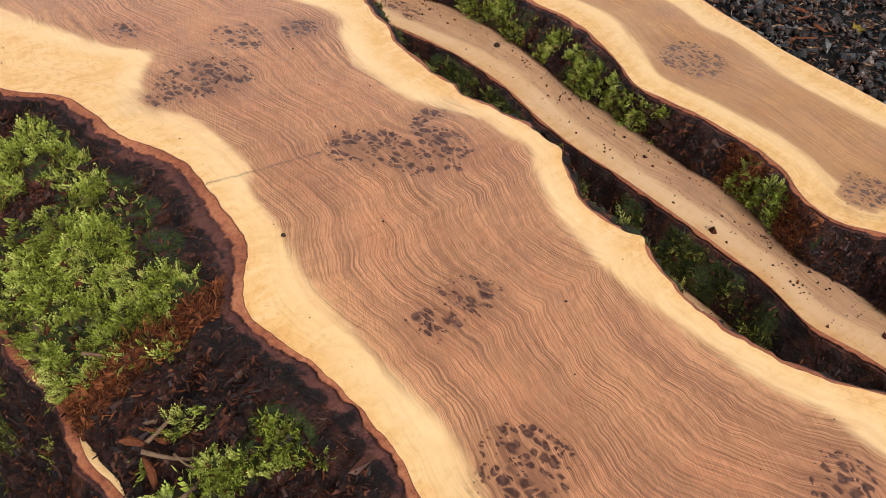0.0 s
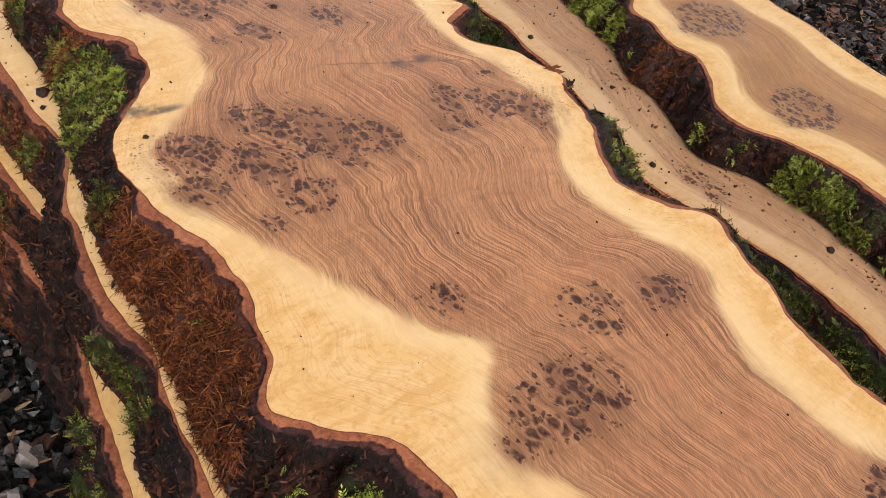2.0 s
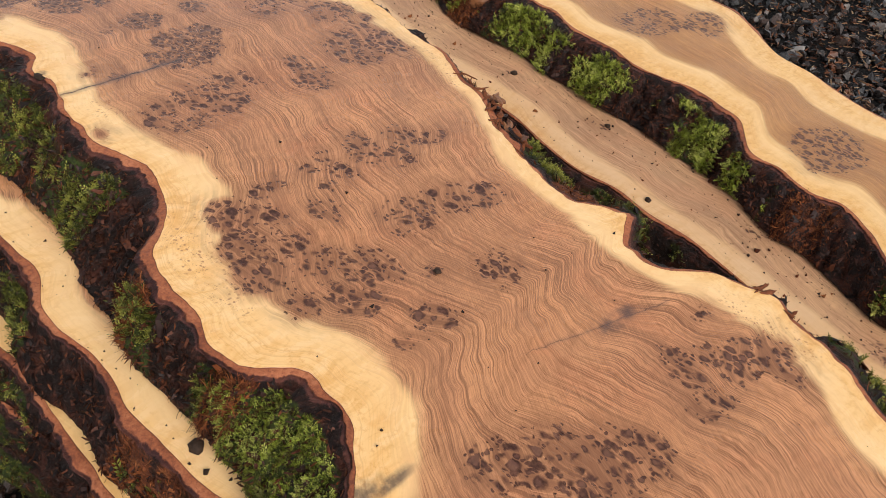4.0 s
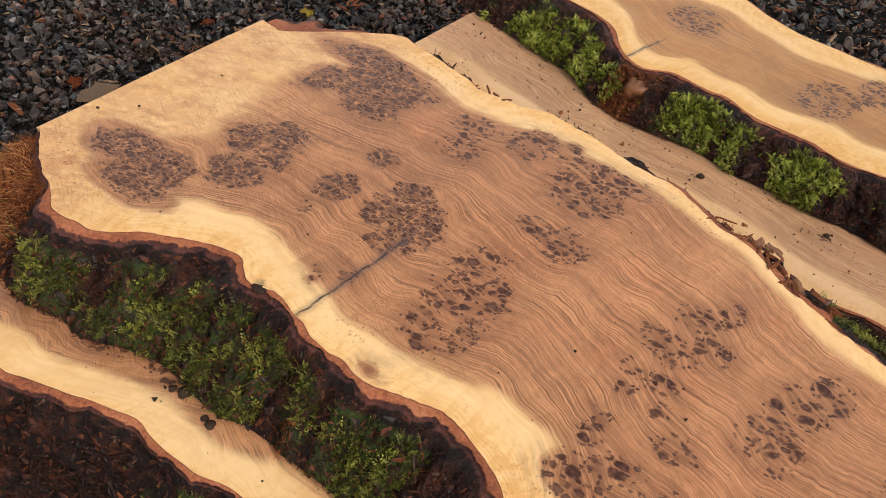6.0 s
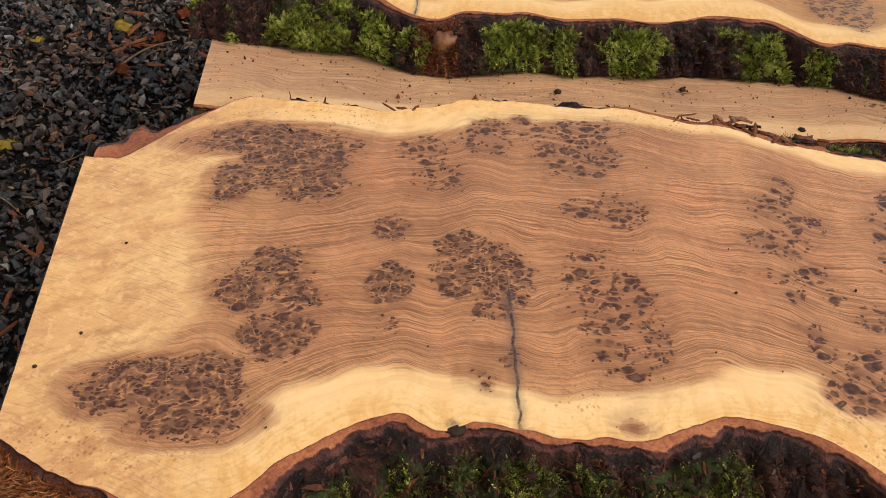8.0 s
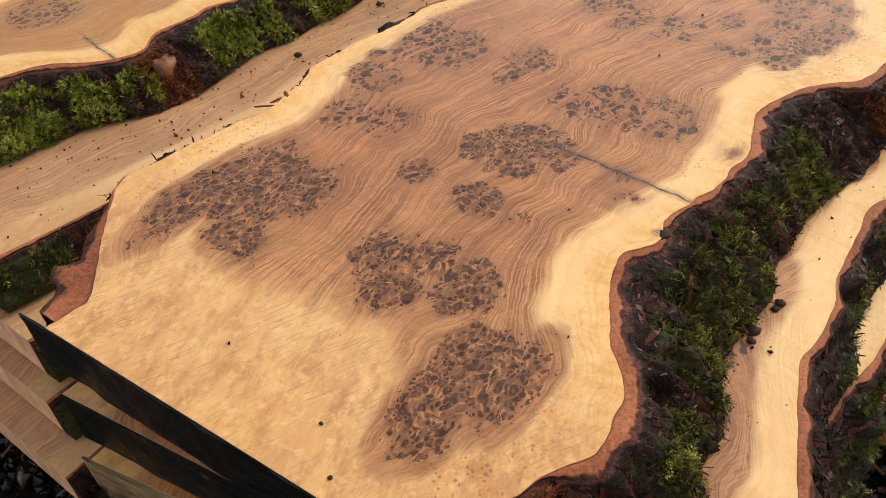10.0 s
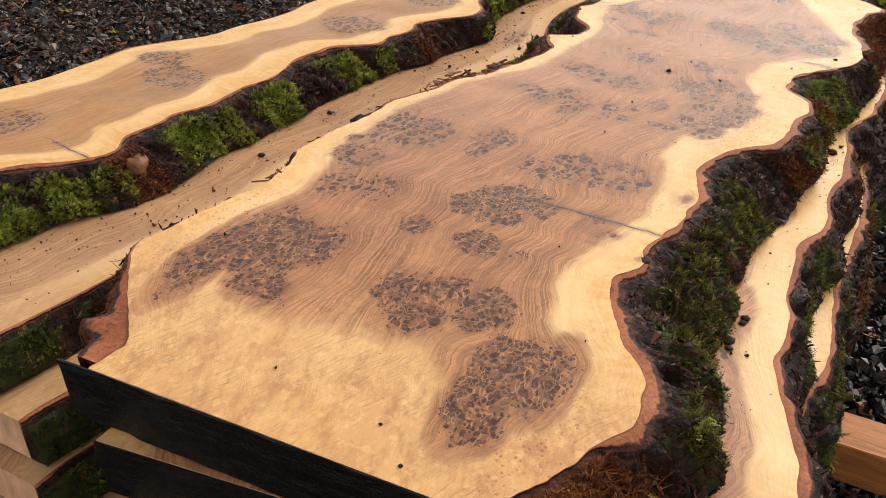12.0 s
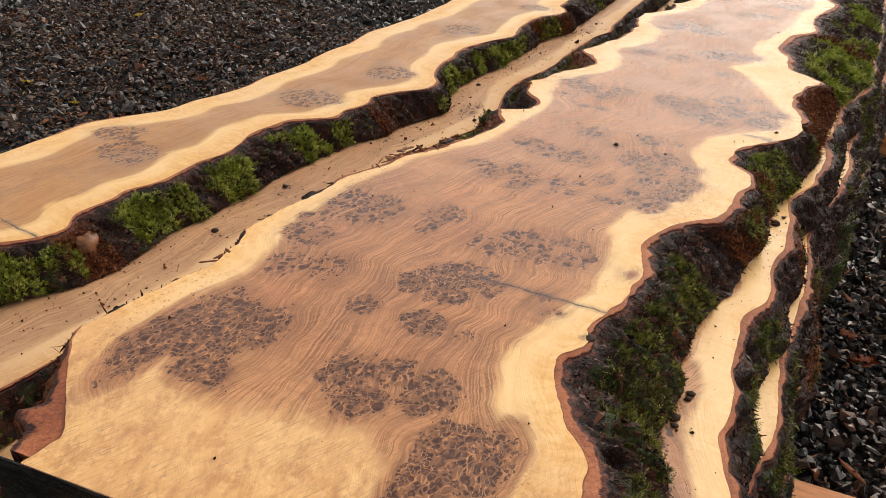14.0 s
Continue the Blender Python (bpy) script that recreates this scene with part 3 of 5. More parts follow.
def bark(parent, zt, thick, x0, x1, edge, foot, side, ring=0.012, rust=(), moss=(), nx=520, seed=1, rough=1.0, ring_fn=None):
    """The bark of one long side: a planed rim beside the board, then the rough face that runs out to the foot line. side: -1 or 1.
    rust, moss: (x, half length, strength). Returns the object and its grid for what grows on it."""
    ns = 26
    xs = np.linspace(x0, x1, nx)
    e = edge(xs)
    slope = np.gradient(e, xs)
    slope = np.clip(np.convolve(np.pad(slope, 4, mode="edge"), np.ones(9) / 9, "valid"), -2.2, 2.2)
    nrm = np.stack([-slope, np.ones(nx)], -1) / np.hypot(slope, 1)[:, None] * side
    flat = sstep(x0 + 0.02, x0 + 0.14, xs)[:, None]
    nrm = nrm * flat + np.array([0.0, side]) * (1 - flat)
    w = ring * np.clip(1 + 0.55 * wave(xs, seed, 2.2, 3) + 0.30 * wave(xs, seed + 1, 14, 4), 0.25, 2.2)
    if ring_fn is not None:
        w = w * ring_fn(xs)
    f = foot(xs)
    f = np.where(side * (f - e) < w + 0.012, e + side * (w + 0.012), f)
    s = np.linspace(0, 1, ns)
    P = np.zeros((nx, ns, 3))
    ringv = np.zeros((nx, ns))
    k = 6
    for j in range(ns):
        if j < k:
            q = j / (k - 1)
            P[:, j, 0] = xs + nrm[:, 0] * w * q
            P[:, j, 1] = e + nrm[:, 1] * w * q
            P[:, j, 2] = zt - 0.0006 - 0.003 * q ** 3
            ringv[:, j] = 1.0 - 0.68 * q ** 1.3
        else:
            q = (j - k + 1) / (ns - k)
            o = q ** 0.85
            P[:, j, 0] = xs + nrm[:, 0] * w * (1 - q)
            P[:, j, 1] = (e + nrm[:, 1] * w) * (1 - o) + f * o
            P[:, j, 2] = zt - 0.004 - (thick - 0.006) * q ** 1.15
            ringv[:, j] = 0.26 * max(0, 1 - q / 0.14) - 0.55 * min(1, q * 5)
    S = np.clip((np.arange(ns) - k + 1) / (ns - k), 0, 1)[None]
    A = P[:, :, 0]
    H = P[:, :, 1] * 1.3 - P[:, :, 2]
    lump = (0.012 * wave2(A, H, seed + 11, 6, 3) + 0.009 * wave2(A, H, seed + 12, 22, 3) + 0.005 * wave2(A, H, seed + 13, 75, 2)) * rough
    env = np.minimum(1, S * 5) * np.minimum(1, (1 - S) * 5 + 0.3)
    mo = np.zeros((nx, ns)) - 0.08 + 0.36 * wave2(A, H, seed + 21, 3.5, 3)
    for cx, half, amount in moss:
        mo = np.maximum(mo, amount * np.clip(1.25 - (np.abs(A - cx + 0.5 * half * wave2(A, H, seed + 24, 6, 3)) / half) ** 2 - 0.5 * (S - 0.5) ** 2, 0, 1) + 0.5 * wave2(A, H, seed + 22, 13, 3) * min(amount, 1) - 0.05)
    mo = mo * sstep(0.05, 0.22, S)
    ru = np.zeros((nx, ns)) + 0.05
    for cx, half, amount in rust:
        ru = np.maximum(ru, amount * np.clip(1.2 - (np.abs(A - cx) / half) ** 2, 0, 1))
    lump = lump + 0.010 * np.clip(mo, 0, 1)
    P[:, :, 1] += side * lump * env * 0.75
    P[:, :, 2] += lump * env * 0.6
    P[:, :, 2] = np.minimum(P[:, :, 2], zt - 0.0006)
    P[:, :, 2] = np.maximum(P[:, :, 2], zt - thick + 0.0005)
    cam = np.zeros((nx, ns))
    cam[:, 0] = 1.0
    verts = P.reshape(-1, 3)
    # close it along its foot, ends and back
    back = np.stack([xs, e - side * 0.004, np.full(nx, zt - thick + 0.001)], -1)
    faces = [grid_faces(nx, ns, flip=side > 0)]
    base = len(verts)
    i = np.arange(nx - 1)
    q = np.stack([i * ns + ns - 1, (i + 1) * ns + ns - 1, base + i + 1, base + i], -1)
    faces.append(q[:, ::-1] if side > 0 else q)
    caps = [tuple(range(ns)) + (base,), tuple((nx - 1) * ns + jj for jj in range(ns))[::-1] + (base + nx - 1,)]
    pad = np.zeros(nx)
    attrs = {"ring": ("FLOAT", np.concatenate([ringv.ravel(), pad])), "moss": ("FLOAT", np.concatenate([mo.ravel(), pad])),
             "rust": ("FLOAT", np.concatenate([ru.ravel(), pad])), "cambium": ("FLOAT", np.concatenate([cam.ravel(), pad]))}
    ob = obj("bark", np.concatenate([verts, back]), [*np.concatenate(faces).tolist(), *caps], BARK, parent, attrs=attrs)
    return ob, P, mo, ru


def blades(name, roots, normals, length, width, material, parent, label="", bend=0.5, spread=0.8, seed=3, blunt=0.12):
    """Many small curved leaves in one mesh, each of two quads that narrow to the tip."""
    r = np.random.default_rng(seed)
    n = len(roots)
    d = normals + spread * r.normal(size=(n, 3))
    d /= np.linalg.norm(d, axis=1)[:, None]
    sidev = np.cross(d, r.normal(size=(n, 3)))
    sidev /= np.linalg.norm(sidev, axis=1)[:, None] + 1e-9
    upv = np.cross(sidev, d)
    L = (length * (0.5 + r.random(n)))[:, None]
    W = (width * (0.6 + 0.8 * r.random(n)))[:, None]
    b = bend * (r.random(n) * 2 - 0.6)[:, None]
    p0, p1, p2 = roots, roots + d * L * 0.55 + upv * L * b * 0.25, roots + d * L + upv * L * b
    v = np.stack([p0 - sidev * W * 0.35, p0 + sidev * W * 0.35, p1 + sidev * W * 0.5, p1 - sidev * W * 0.5, p2 + sidev * W * blunt, p2 - sidev * W * blunt], 1).reshape(-1, 3)
    k = np.arange(n)[:, None] * 6
    f = np.concatenate([k + np.array([[0, 1, 2, 3]]), k + np.array([[3, 2, 4, 5]])])
    tip = np.tile([0, 0, 0.6, 0.6, 1, 1], n)
    ob = obj(name, v, f, material, parent, label, attrs={"tip": ("FLOAT", tip)})
    return tagged(ob, kind="stuff")


def sprigs(name, roots, normals, length, material, parent, label="", pairs=5, spread=0.75, seed=3):
    """Feather moss: arched shoots with pairs of small pointed leaves that shorten towards the tip."""
    r = np.random.default_rng(seed)
    n = len(roots)
    d = normals + spread * r.normal(size=(n, 3))
    d /= np.linalg.norm(d, axis=1)[:, None]
    side = np.cross(d, r.normal(size=(n, 3)))
    side /= np.linalg.norm(side, axis=1)[:, None] + 1e-9
    arch = np.cross(side, d)
    L = (length * np.exp(0.3 * r.normal(size=n)))[:, None]
    bow = 0.35 * r.normal(size=(n, 1))
    v, tip = [], []
    for k in range(2 * pairs + 1):
        t = min(1.0, 0.12 + 0.85 * (k // 2) / pairs)
        p = roots + d * L * t + arch * L * bow * t * t
        along = d + arch * 2 * bow * t
        s = 0.0 if k == 2 * pairs else (1.0 if k % 2 else -1.0)
        out = along * (0.75 if s else 1.0) + side * s * 0.75 + arch * 0.22 * r.normal(size=(n, 1))
        ll = L * (0.40 - 0.20 * t)
        wide = np.cross(out, arch + 0.4 * side)
        wide /= np.linalg.norm(wide, axis=1)[:, None] + 1e-9
        v.append(np.stack([p, p + out * ll * 0.45 + wide * ll * 0.24, p + out * ll, p + out * ll * 0.45 - wide * ll * 0.24], 1))
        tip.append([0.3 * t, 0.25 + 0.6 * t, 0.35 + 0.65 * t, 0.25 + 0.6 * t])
    v = np.stack(v, 1)
    each = v.shape[1] * 4
    v = v.reshape(-1, 3)
    ob = obj(name, v, np.arange(len(v)).reshape(-1, 4), material, parent, label, smooth=False,
             attrs={"tip": ("FLOAT", np.tile(np.ravel(tip), n)), "sprig": ("FLOAT", np.repeat(r.random(n), each))})
    return tagged(ob, kind="stuff")


def surface_points(P, weight, count, seed):
    """Random places on a grid surface, more where the weight is high, with normals."""
    r = np.random.default_rng(seed)
    c = weight[:-1, :-1]
    a = np.cross(P[1:, :-1] - P[:-1, :-1], P[:-1, 1:] - P[:-1, :-1])
    area = np.linalg.norm(a, axis=2)
    p = (np.clip(c, 0, None) * area).ravel()
    if p.sum() <= 0:
        return np.zeros((0, 3)), np.zeros((0, 3))
    idx = r.choice(len(p), count, p=p / p.sum())
    i, j = np.unravel_index(idx, c.shape)
    u, v = r.random(count)[:, None], r.random(count)[:, None]
    q = P[i, j] * (1 - u) * (1 - v) + P[i + 1, j] * u * (1 - v) + P[i, j + 1] * (1 - u) * v + P[i + 1, j + 1] * u * v
    nn = a[i, j] / (area[i, j][:, None] + 1e-12)
    nn *= np.where(nn[:, 2:3] < 0, -1, 1)
    return q, nn


def stone_shapes(count, points=10):
    """Convex angular lumps, as vertices and triangles."""
    out = []
    for i in range(count):
        bm = bmesh.new()
        r = np.random.default_rng(200 + i)
        for k in range(points):
            p = r.normal(size=3)
            p = p / np.linalg.norm(p) * (0.8 + 0.25 * r.random()) * np.array([1.15, 0.85, 0.6])
            bm.verts.new(p)
        res = bmesh.ops.convex_hull(bm, input=bm.verts)
        bmesh.ops.delete(bm, geom=[g for g in res["geom_interior"] if isinstance(g, bmesh.types.BMVert)], context="VERTS")
        bm.verts.index_update()
        v = np.array([w.co[:] for w in bm.verts])
        f = [[w.index for w in fc.verts] for fc in bm.faces]
        bm.free()
        out.append((v, np.array(f)))
    return out


def lumps(name, at, nrm, size, material, parent, label, seed):
    """Many small angular plates in one mesh, lying flat on a surface."""
    r = np.random.default_rng(seed)
    n = len(at)
    shapes = stone_shapes(6, 6)
    t = np.cross(nrm, r.normal(size=(n, 3)))
    t /= np.linalg.norm(t, axis=1)[:, None] + 1e-9
    w = np.cross(nrm, t)
    tilt = nrm + 0.35 * r.normal(size=(n, 3))
    R = np.stack([t, w, tilt * 0.75], -1)
    s = size * np.exp(0.4 * r.normal(size=n))
    kind = r.integers(0, len(shapes), n)
    vs, fs, base = [], [], 0
    for k, (v, f) in enumerate(shapes):
        m = kind == k
        p = np.einsum("nij,vj->nvi", R[m], v * np.array([1.3, 0.8, 0.8])) * s[m][:, None, None] + at[m][:, None]
        vs.append(p.reshape(-1, 3))
        fs.append((f[None] + (np.arange(m.sum()) * len(v))[:, None, None] + base).reshape(-1, 3))
        base += m.sum() * len(v)
    return tagged(obj(name, np.concatenate(vs), np.concatenate(fs), material, parent, label, smooth=False), kind="stuff")


def clumps(P, mo, seed, count=130, size=0.016):
    """Moss broken into round tufts of many sizes, with bare bark between them."""
    w = sstep(0.22, 0.6, mo)
    at, _ = surface_points(P, w, count, seed)
    if not len(at):
        return w
    r = size * np.exp(0.45 * np.random.default_rng(seed).normal(size=count))
    best = np.zeros_like(mo)
    for c, k in zip(at, r):
        best = np.maximum(best, np.exp(-((P - c) ** 2).sum(2) / (k * k)))
    return w * (0.02 + sstep(0.25, 0.8, best))


def overgrow(parent, P, mo, moss_count, flake_count, seed, material=None, length=0.007, ru=None, fibre_count=0, side=-1):
    """Moss, bark plates, loose shreds and, in rusty places, fibres on a bark face."""
    up = np.array([0, 0, 0.6])
    if moss_count:
        q, n = surface_points(P, clumps(P, mo, seed + 8, 110, 0.014), moss_count // 4, seed)
        if len(q):
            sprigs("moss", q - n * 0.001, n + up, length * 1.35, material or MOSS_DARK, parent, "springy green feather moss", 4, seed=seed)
    if flake_count:
        w = np.ones_like(mo) * 0.5
        w[:, :6] = 0
        w[:, 6:9] *= 0.5
        q, n = surface_points(P, w, flake_count // 3, seed + 1)
        blades("bark_shred", q + n * 0.001, n * 0.15, 0.0075, 0.0019, FLAKES, parent, "loose wet bark shreds", bend=0.5, spread=0.9, seed=seed + 1, blunt=0.25)
        if ru is not None:
            w = w * (1 - 0.8 * sstep(0.4, 0.8, ru))
        q, n = surface_points(P, w, flake_count // 2, seed + 2)
        lumps("bark_plate", q, n, 0.0034, PLATES, parent, "rough dark bark plates", seed + 2)
    if fibre_count:
        w = sstep(0.35, 0.7, ru + 0.25 * wave2(P[:, :, 0], P[:, :, 1] - P[:, :, 2], seed + 5, 14, 3))
        w[:, :6] = 0
        q, n = surface_points(P, w, fibre_count, seed + 3)
        lumps("rust_crumb", q[::2] + n[::2] * 0.001, n[::2], 0.0028, RUST_PLATES, parent, "crumbling rust-red inner bark", seed + 6)
        q, n = q[1::2], n[1::2]
        blades("bark_fibre", q + n * 0.001, n * 0.12 + np.array([0.5, side * 0.5, -0.35]) * np.sign(wave2(q[:, 0], q[:, 1], seed + 9, 16, 2))[:, None], 0.0095, 0.0008, FIBRES, parent, "rust-red stringy bark fibres", bend=1.1, spread=0.55, seed=seed + 3, blunt=0.3)


def wax(parent, zt, thick, x_at, y0, y1, skew, wear=0.0, seed=1):
    """A coat of black wax on a sawn end."""
    ny, nz = 60, 10
    y = np.linspace(y0, y1, ny)[:, None]
    z = np.linspace(zt - 0.001, zt - thick + 0.001, nz)[None]
    x = x_at + skew * (y - 0.7) - 0.0022 + 0.0012 * wave2(y, z * 3, seed, 9, 3)
    front = np.stack([x + 0 * z, y + 0 * z, z + 0 * y], -1)
    back = front + np.array([0.0028, 0, 0])
    v = np.concatenate([front.reshape(-1, 3), back.reshape(-1, 3)])
    n = ny * nz
    f = [grid_faces(ny, nz, flip=True), grid_faces(ny, nz, base=n)]
    rim = [i * nz for i in range(ny)] + [(ny - 1) * nz + j for j in range(1, nz)] + [i * nz + nz - 1 for i in range(ny - 2, -1, -1)] + [j for j in range(nz - 2, 0, -1)]
    side = [(a, b, b + n, a + n) for a, b in zip(rim, rim[1:] + rim[:1])]
    wr = np.clip(wear + 0.25 * wave2(y + 0 * z, z * 2 + 0 * y, seed + 4, 3, 3), 0, 1).ravel()
    return obj("end_coating", v, [*np.concatenate(f).tolist(), *side], COATING, parent, "black wax on the sawn end", smooth=False, attrs={"wear": ("FLOAT", np.tile(wr, 2))})


def plank(name, size, material, parent=None, bevel=0.003, at=(0, 0, 0), label=""):
    bm = bmesh.new()
    bmesh.ops.create_cube(bm, size=1)
    bmesh.ops.scale(bm, vec=size, verts=bm.verts)
    bmesh.ops.bevel(bm, geom=bm.edges[:], offset=bevel, segments=2, affect="EDGES")
    bmesh.ops.translate(bm, vec=at, verts=bm.verts)
    return part(name, bm, material, parent, label)


# ---------------------------------------------------------------- the ground
GZ = -0.575
STEP = 0.087

nx = 121
gx = np.sinh(np.linspace(-4.6, 4.6, nx)) * 1.4 - 1.4
gy = np.sinh(np.linspace(-4.6, 4.6, nx)) * 1.4 + 1.4
GX, GY = np.meshgrid(gx, gy, indexing="ij")
GZZ = GZ - 0.012 + 0.006 * wave2(GX, GY, 90, 0.8, 3)
tagged(obj("ground", np.stack([GX, GY, GZZ], -1).reshape(-1, 3), grid_faces(nx, nx), GROUND), "dark wet gravel yard", "ground", kind="structure")


def rotations(n, r):
    q = r.normal(size=(n, 4))
    q /= np.linalg.norm(q, axis=1)[:, None]
    w, x, y, z = q.T
    return np.stack([np.stack([1 - 2 * (y * y + z * z), 2 * (x * y - z * w), 2 * (x * z + y * w)], -1),
                     np.stack([2 * (x * y + z * w), 1 - 2 * (x * x + z * z), 2 * (y * z - x * w)], -1),
                     np.stack([2 * (x * z - y * w), 2 * (y * z + x * w), 1 - 2 * (x * x + y * y)], -1)], 1)


def scatter_stones(name, boxes, density, size, seed, label):
    r = np.random.default_rng(seed)
    shapes = stone_shapes(10)
    vs, fs, base = [], [], 0
    for x0, x1, y0, y1 in boxes:
        n = int((x1 - x0) * (y1 - y0) * density)
        p = np.stack([x0 + (x1 - x0) * r.random(n), y0 + (y1 - y0) * r.random(n), np.zeros(n)], -1)
        s = size * np.exp(0.42 * r.normal(size=n))
        s = np.minimum(s, size * 2.6)
        p[:, 2] = GZ - 0.008 + 0.006 * wave2(p[:, 0], p[:, 1], 90, 0.8, 3) + s * 0.25 + 0.006 * r.random(n)
        kind = r.integers(0, len(shapes), n)
        for k, (v, f) in enumerate(shapes):
            m = kind == k
            R = rotations(m.sum(), r)
            R[:, 2] *= 1.0
            w = np.einsum("nij,vj->nvi", R, v) * s[m][:, None, None] + p[m][:, None]
            vs.append(w.reshape(-1, 3))
            fs.append((f[None] + (np.arange(m.sum()) * len(v))[:, None, None] + base).reshape(-1, 3))
            base += len(w) * len(v)
    ob = obj(name, np.concatenate(vs), np.concatenate(fs), STONE, smooth=False)
    return tagged(ob, label, "gravel", kind="stuff")


scatter_stones("gravel", [(-4.2, -2.62, 0.3, 3.0), (-2.62, 0.9, -0.02, 0.50), (-2.7, 0.9, 2.0, 3.0)], 4300, 0.0105, 31, "dark wet angular crushed gravel")
scatter_stones("coarse_gravel", [(-3.9, 3.2, 3.0, 6.3), (0.9, 2.8, -0.1, 3.0)], 1100, 0.0150, 32, "dark crushed gravel farther across the yard")
scatter_stones("outer_gravel", [(-7.0, -4.2, -3.0, 6.3), (-4.2, 4.0, -3.0, -0.02)], 130, 0.026, 33, "dark crushed gravel at the edge of the yard")

# ---------------------------------------------------------------- outlines of the slabs, along x
A_LEFT = curve(-2.70, 0.04, [.714, .687, .663, .651, .631, .634, .644, .681, .703, .720, .725, .702, .710, .698, .687, .684, .682, .692, .707, .702, .689, .663, .622, .609, .606, .602, .590, .596, .634, .642, .637, .612, .573, .547, .533, .537, .539, .552, .567, .570, .569, .558, .551, .526, .560, .603, .616, .618, .625, .643, .653, .652, .648, .642, .631, .597, .578, .582, .591, .596, .597, .593, .581, .57, .56, .55, .56, .58, .59, .58, .57, .56])
A_RIGHT = curve(-2.72, 0.04, [1.170, 1.169, 1.208, 1.249, 1.287, 1.312, 1.305, 1.297, 1.286, 1.276, 1.261, 1.263, 1.266, 1.285, 1.283, 1.281, 1.271, 1.265, 1.260, 1.259, 1.241, 1.220, 1.210, 1.190, 1.160, 1.146, 1.130, 1.115, 1.107, 1.106, 1.131, 1.113, 1.082, 1.088, 1.127, 1.139, 1.149, 1.127, 1.120, 1.104, 1.078, 1.061, 1.066, 1.088, 1.126, 1.109, 1.098, 1.088, 1.068, 1.063, 1.056, 1.058, 1.053, 1.066, 1.074, 1.082, 1.073, 1.050, 1.023, 1.011, 1.018, 1.010, .991, .978, .975, .978, .991, 1.007, 1.037, 1.05, 1.04, 1.03, 1.03, 1.05])
A_HEART_L = curve(-2.62, 0.04, [.78, .76, .745, .736, .735, .762, .770, .783, .780, .771, .760, .748, .734, .735, .736, .746, .749, .765, .757, .754, .718, .694, .681, .667, .674, .688, .706, .709, .701, .692, .654, .615, .580, .577, .577, .586, .605, .622, .642, .661, .682, .704, .739, .709, .684, .680, .705, .710, .709, .708, .687, .678, .672, .659, .650, .645, .644, .641, .639, .638, .633, .62, .61])
A_HEART_R = curve(-2.58, 0.04, [1.165, 1.219, 1.243, 1.236, 1.231, 1.227, 1.216, 1.209, 1.214, 1.218, 1.223, 1.229, 1.231, 1.235, 1.230, 1.224, 1.215, 1.205, 1.193, 1.181, 1.157, 1.137, 1.105, 1.092, 1.085, 1.079, 1.078, 1.066, 1.062, 1.064, 1.066, 1.084, 1.087, 1.089, 1.070, 1.065, 1.027, 1.007, 1.004, 1.009, 1.020, 1.040, 1.042, 1.016, .998, .982, .981, .980, .990, 1.014, 1.042, 1.042, 1.047, 1.015, .990, .968, .958, .947, .943, .941, .940, .943, .948, .955, .968])
A_FOOT = curve(-2.70, 0.05, [.55, .548, .548, .546, .545, .556, .556, .578, .591, .589, .586, .597, .596, .598, .592, .579, .566, .560, .558, .548, .548, .549, .545, .546, .530, .516, .51, .50, .49, .489, .496, .492, .488, .485, .481, .477, .478, .463, .448, .433, .42, .412, .412, .413, .412, .411, .411, .408, .405, .40, .40, .40, .40])
D_LEFT = curve(-2.56, 0.05, [.442, .455, .466, .473, .490, .510, .524, .520, .522, .535, .537, .540, .540, .516, .511, .520, .518, .510, .511, .512, .518, .524, .512, .491, .485, .480, .476, .478, .487, .480, .475, .474, .470, .474, .464, .450, .436, .422, .414, .408, .414, .416, .406, .412, .41, .405, .40, .40, .40, .40, .40])
E_LEFT = curve(-2.7, 0.1, [.42, .425, .43, .47, .49, .478, .455, .465, .478, .472, .462, .463, .470, .468, .460, .440, .425, .420, .430, .425, .410, .393, .385, .380, .375, .370, .365, .36])
B_NEAR = curve(-2.68, 0.08, [1.54, 1.525, 1.508, 1.494, 1.482, 1.470, 1.460, 1.450, 1.440, 1.432, 1.425, 1.405, 1.390, 1.394, 1.378, 1.380, 1.366, 1.345, 1.320, 1.305, 1.321, 1.341, 1.356, 1.360, 1.352, 1.336, 1.327, 1.328, 1.324, 1.318, 1.313, 1.304, 1.285, 1.297, 1.30])
C_FOOT = curve(-2.68, 0.08, [1.766, 1.748, 1.727, 1.706, 1.685, 1.628, 1.608, 1.611, 1.616, 1.598, 1.596, 1.585, 1.586, 1.572, 1.559, 1.541, 1.499, 1.492, 1.458, 1.434, 1.478, 1.493, 1.494, 1.487, 1.468, 1.459, 1.461, 1.454, 1.446, 1.451, 1.426, 1.397, 1.404, 1.40])
C_NEAR = curve(-2.70, 0.06, [1.93, 1.91, 1.89, 1.87, 1.855, 1.840, 1.809, 1.735, 1.704, 1.734, 1.724, 1.727, 1.701, 1.696, 1.694, 1.676, 1.681, 1.695, 1.683, 1.665, 1.590, 1.585, 1.562, 1.575, 1.541, 1.485, 1.480, 1.516, 1.539, 1.551, 1.550, 1.562, 1.557, 1.535, 1.506, 1.472, 1.481, 1.493, 1.495, 1.496, 1.479, 1.441, 1.439, 1.478, 1.48])
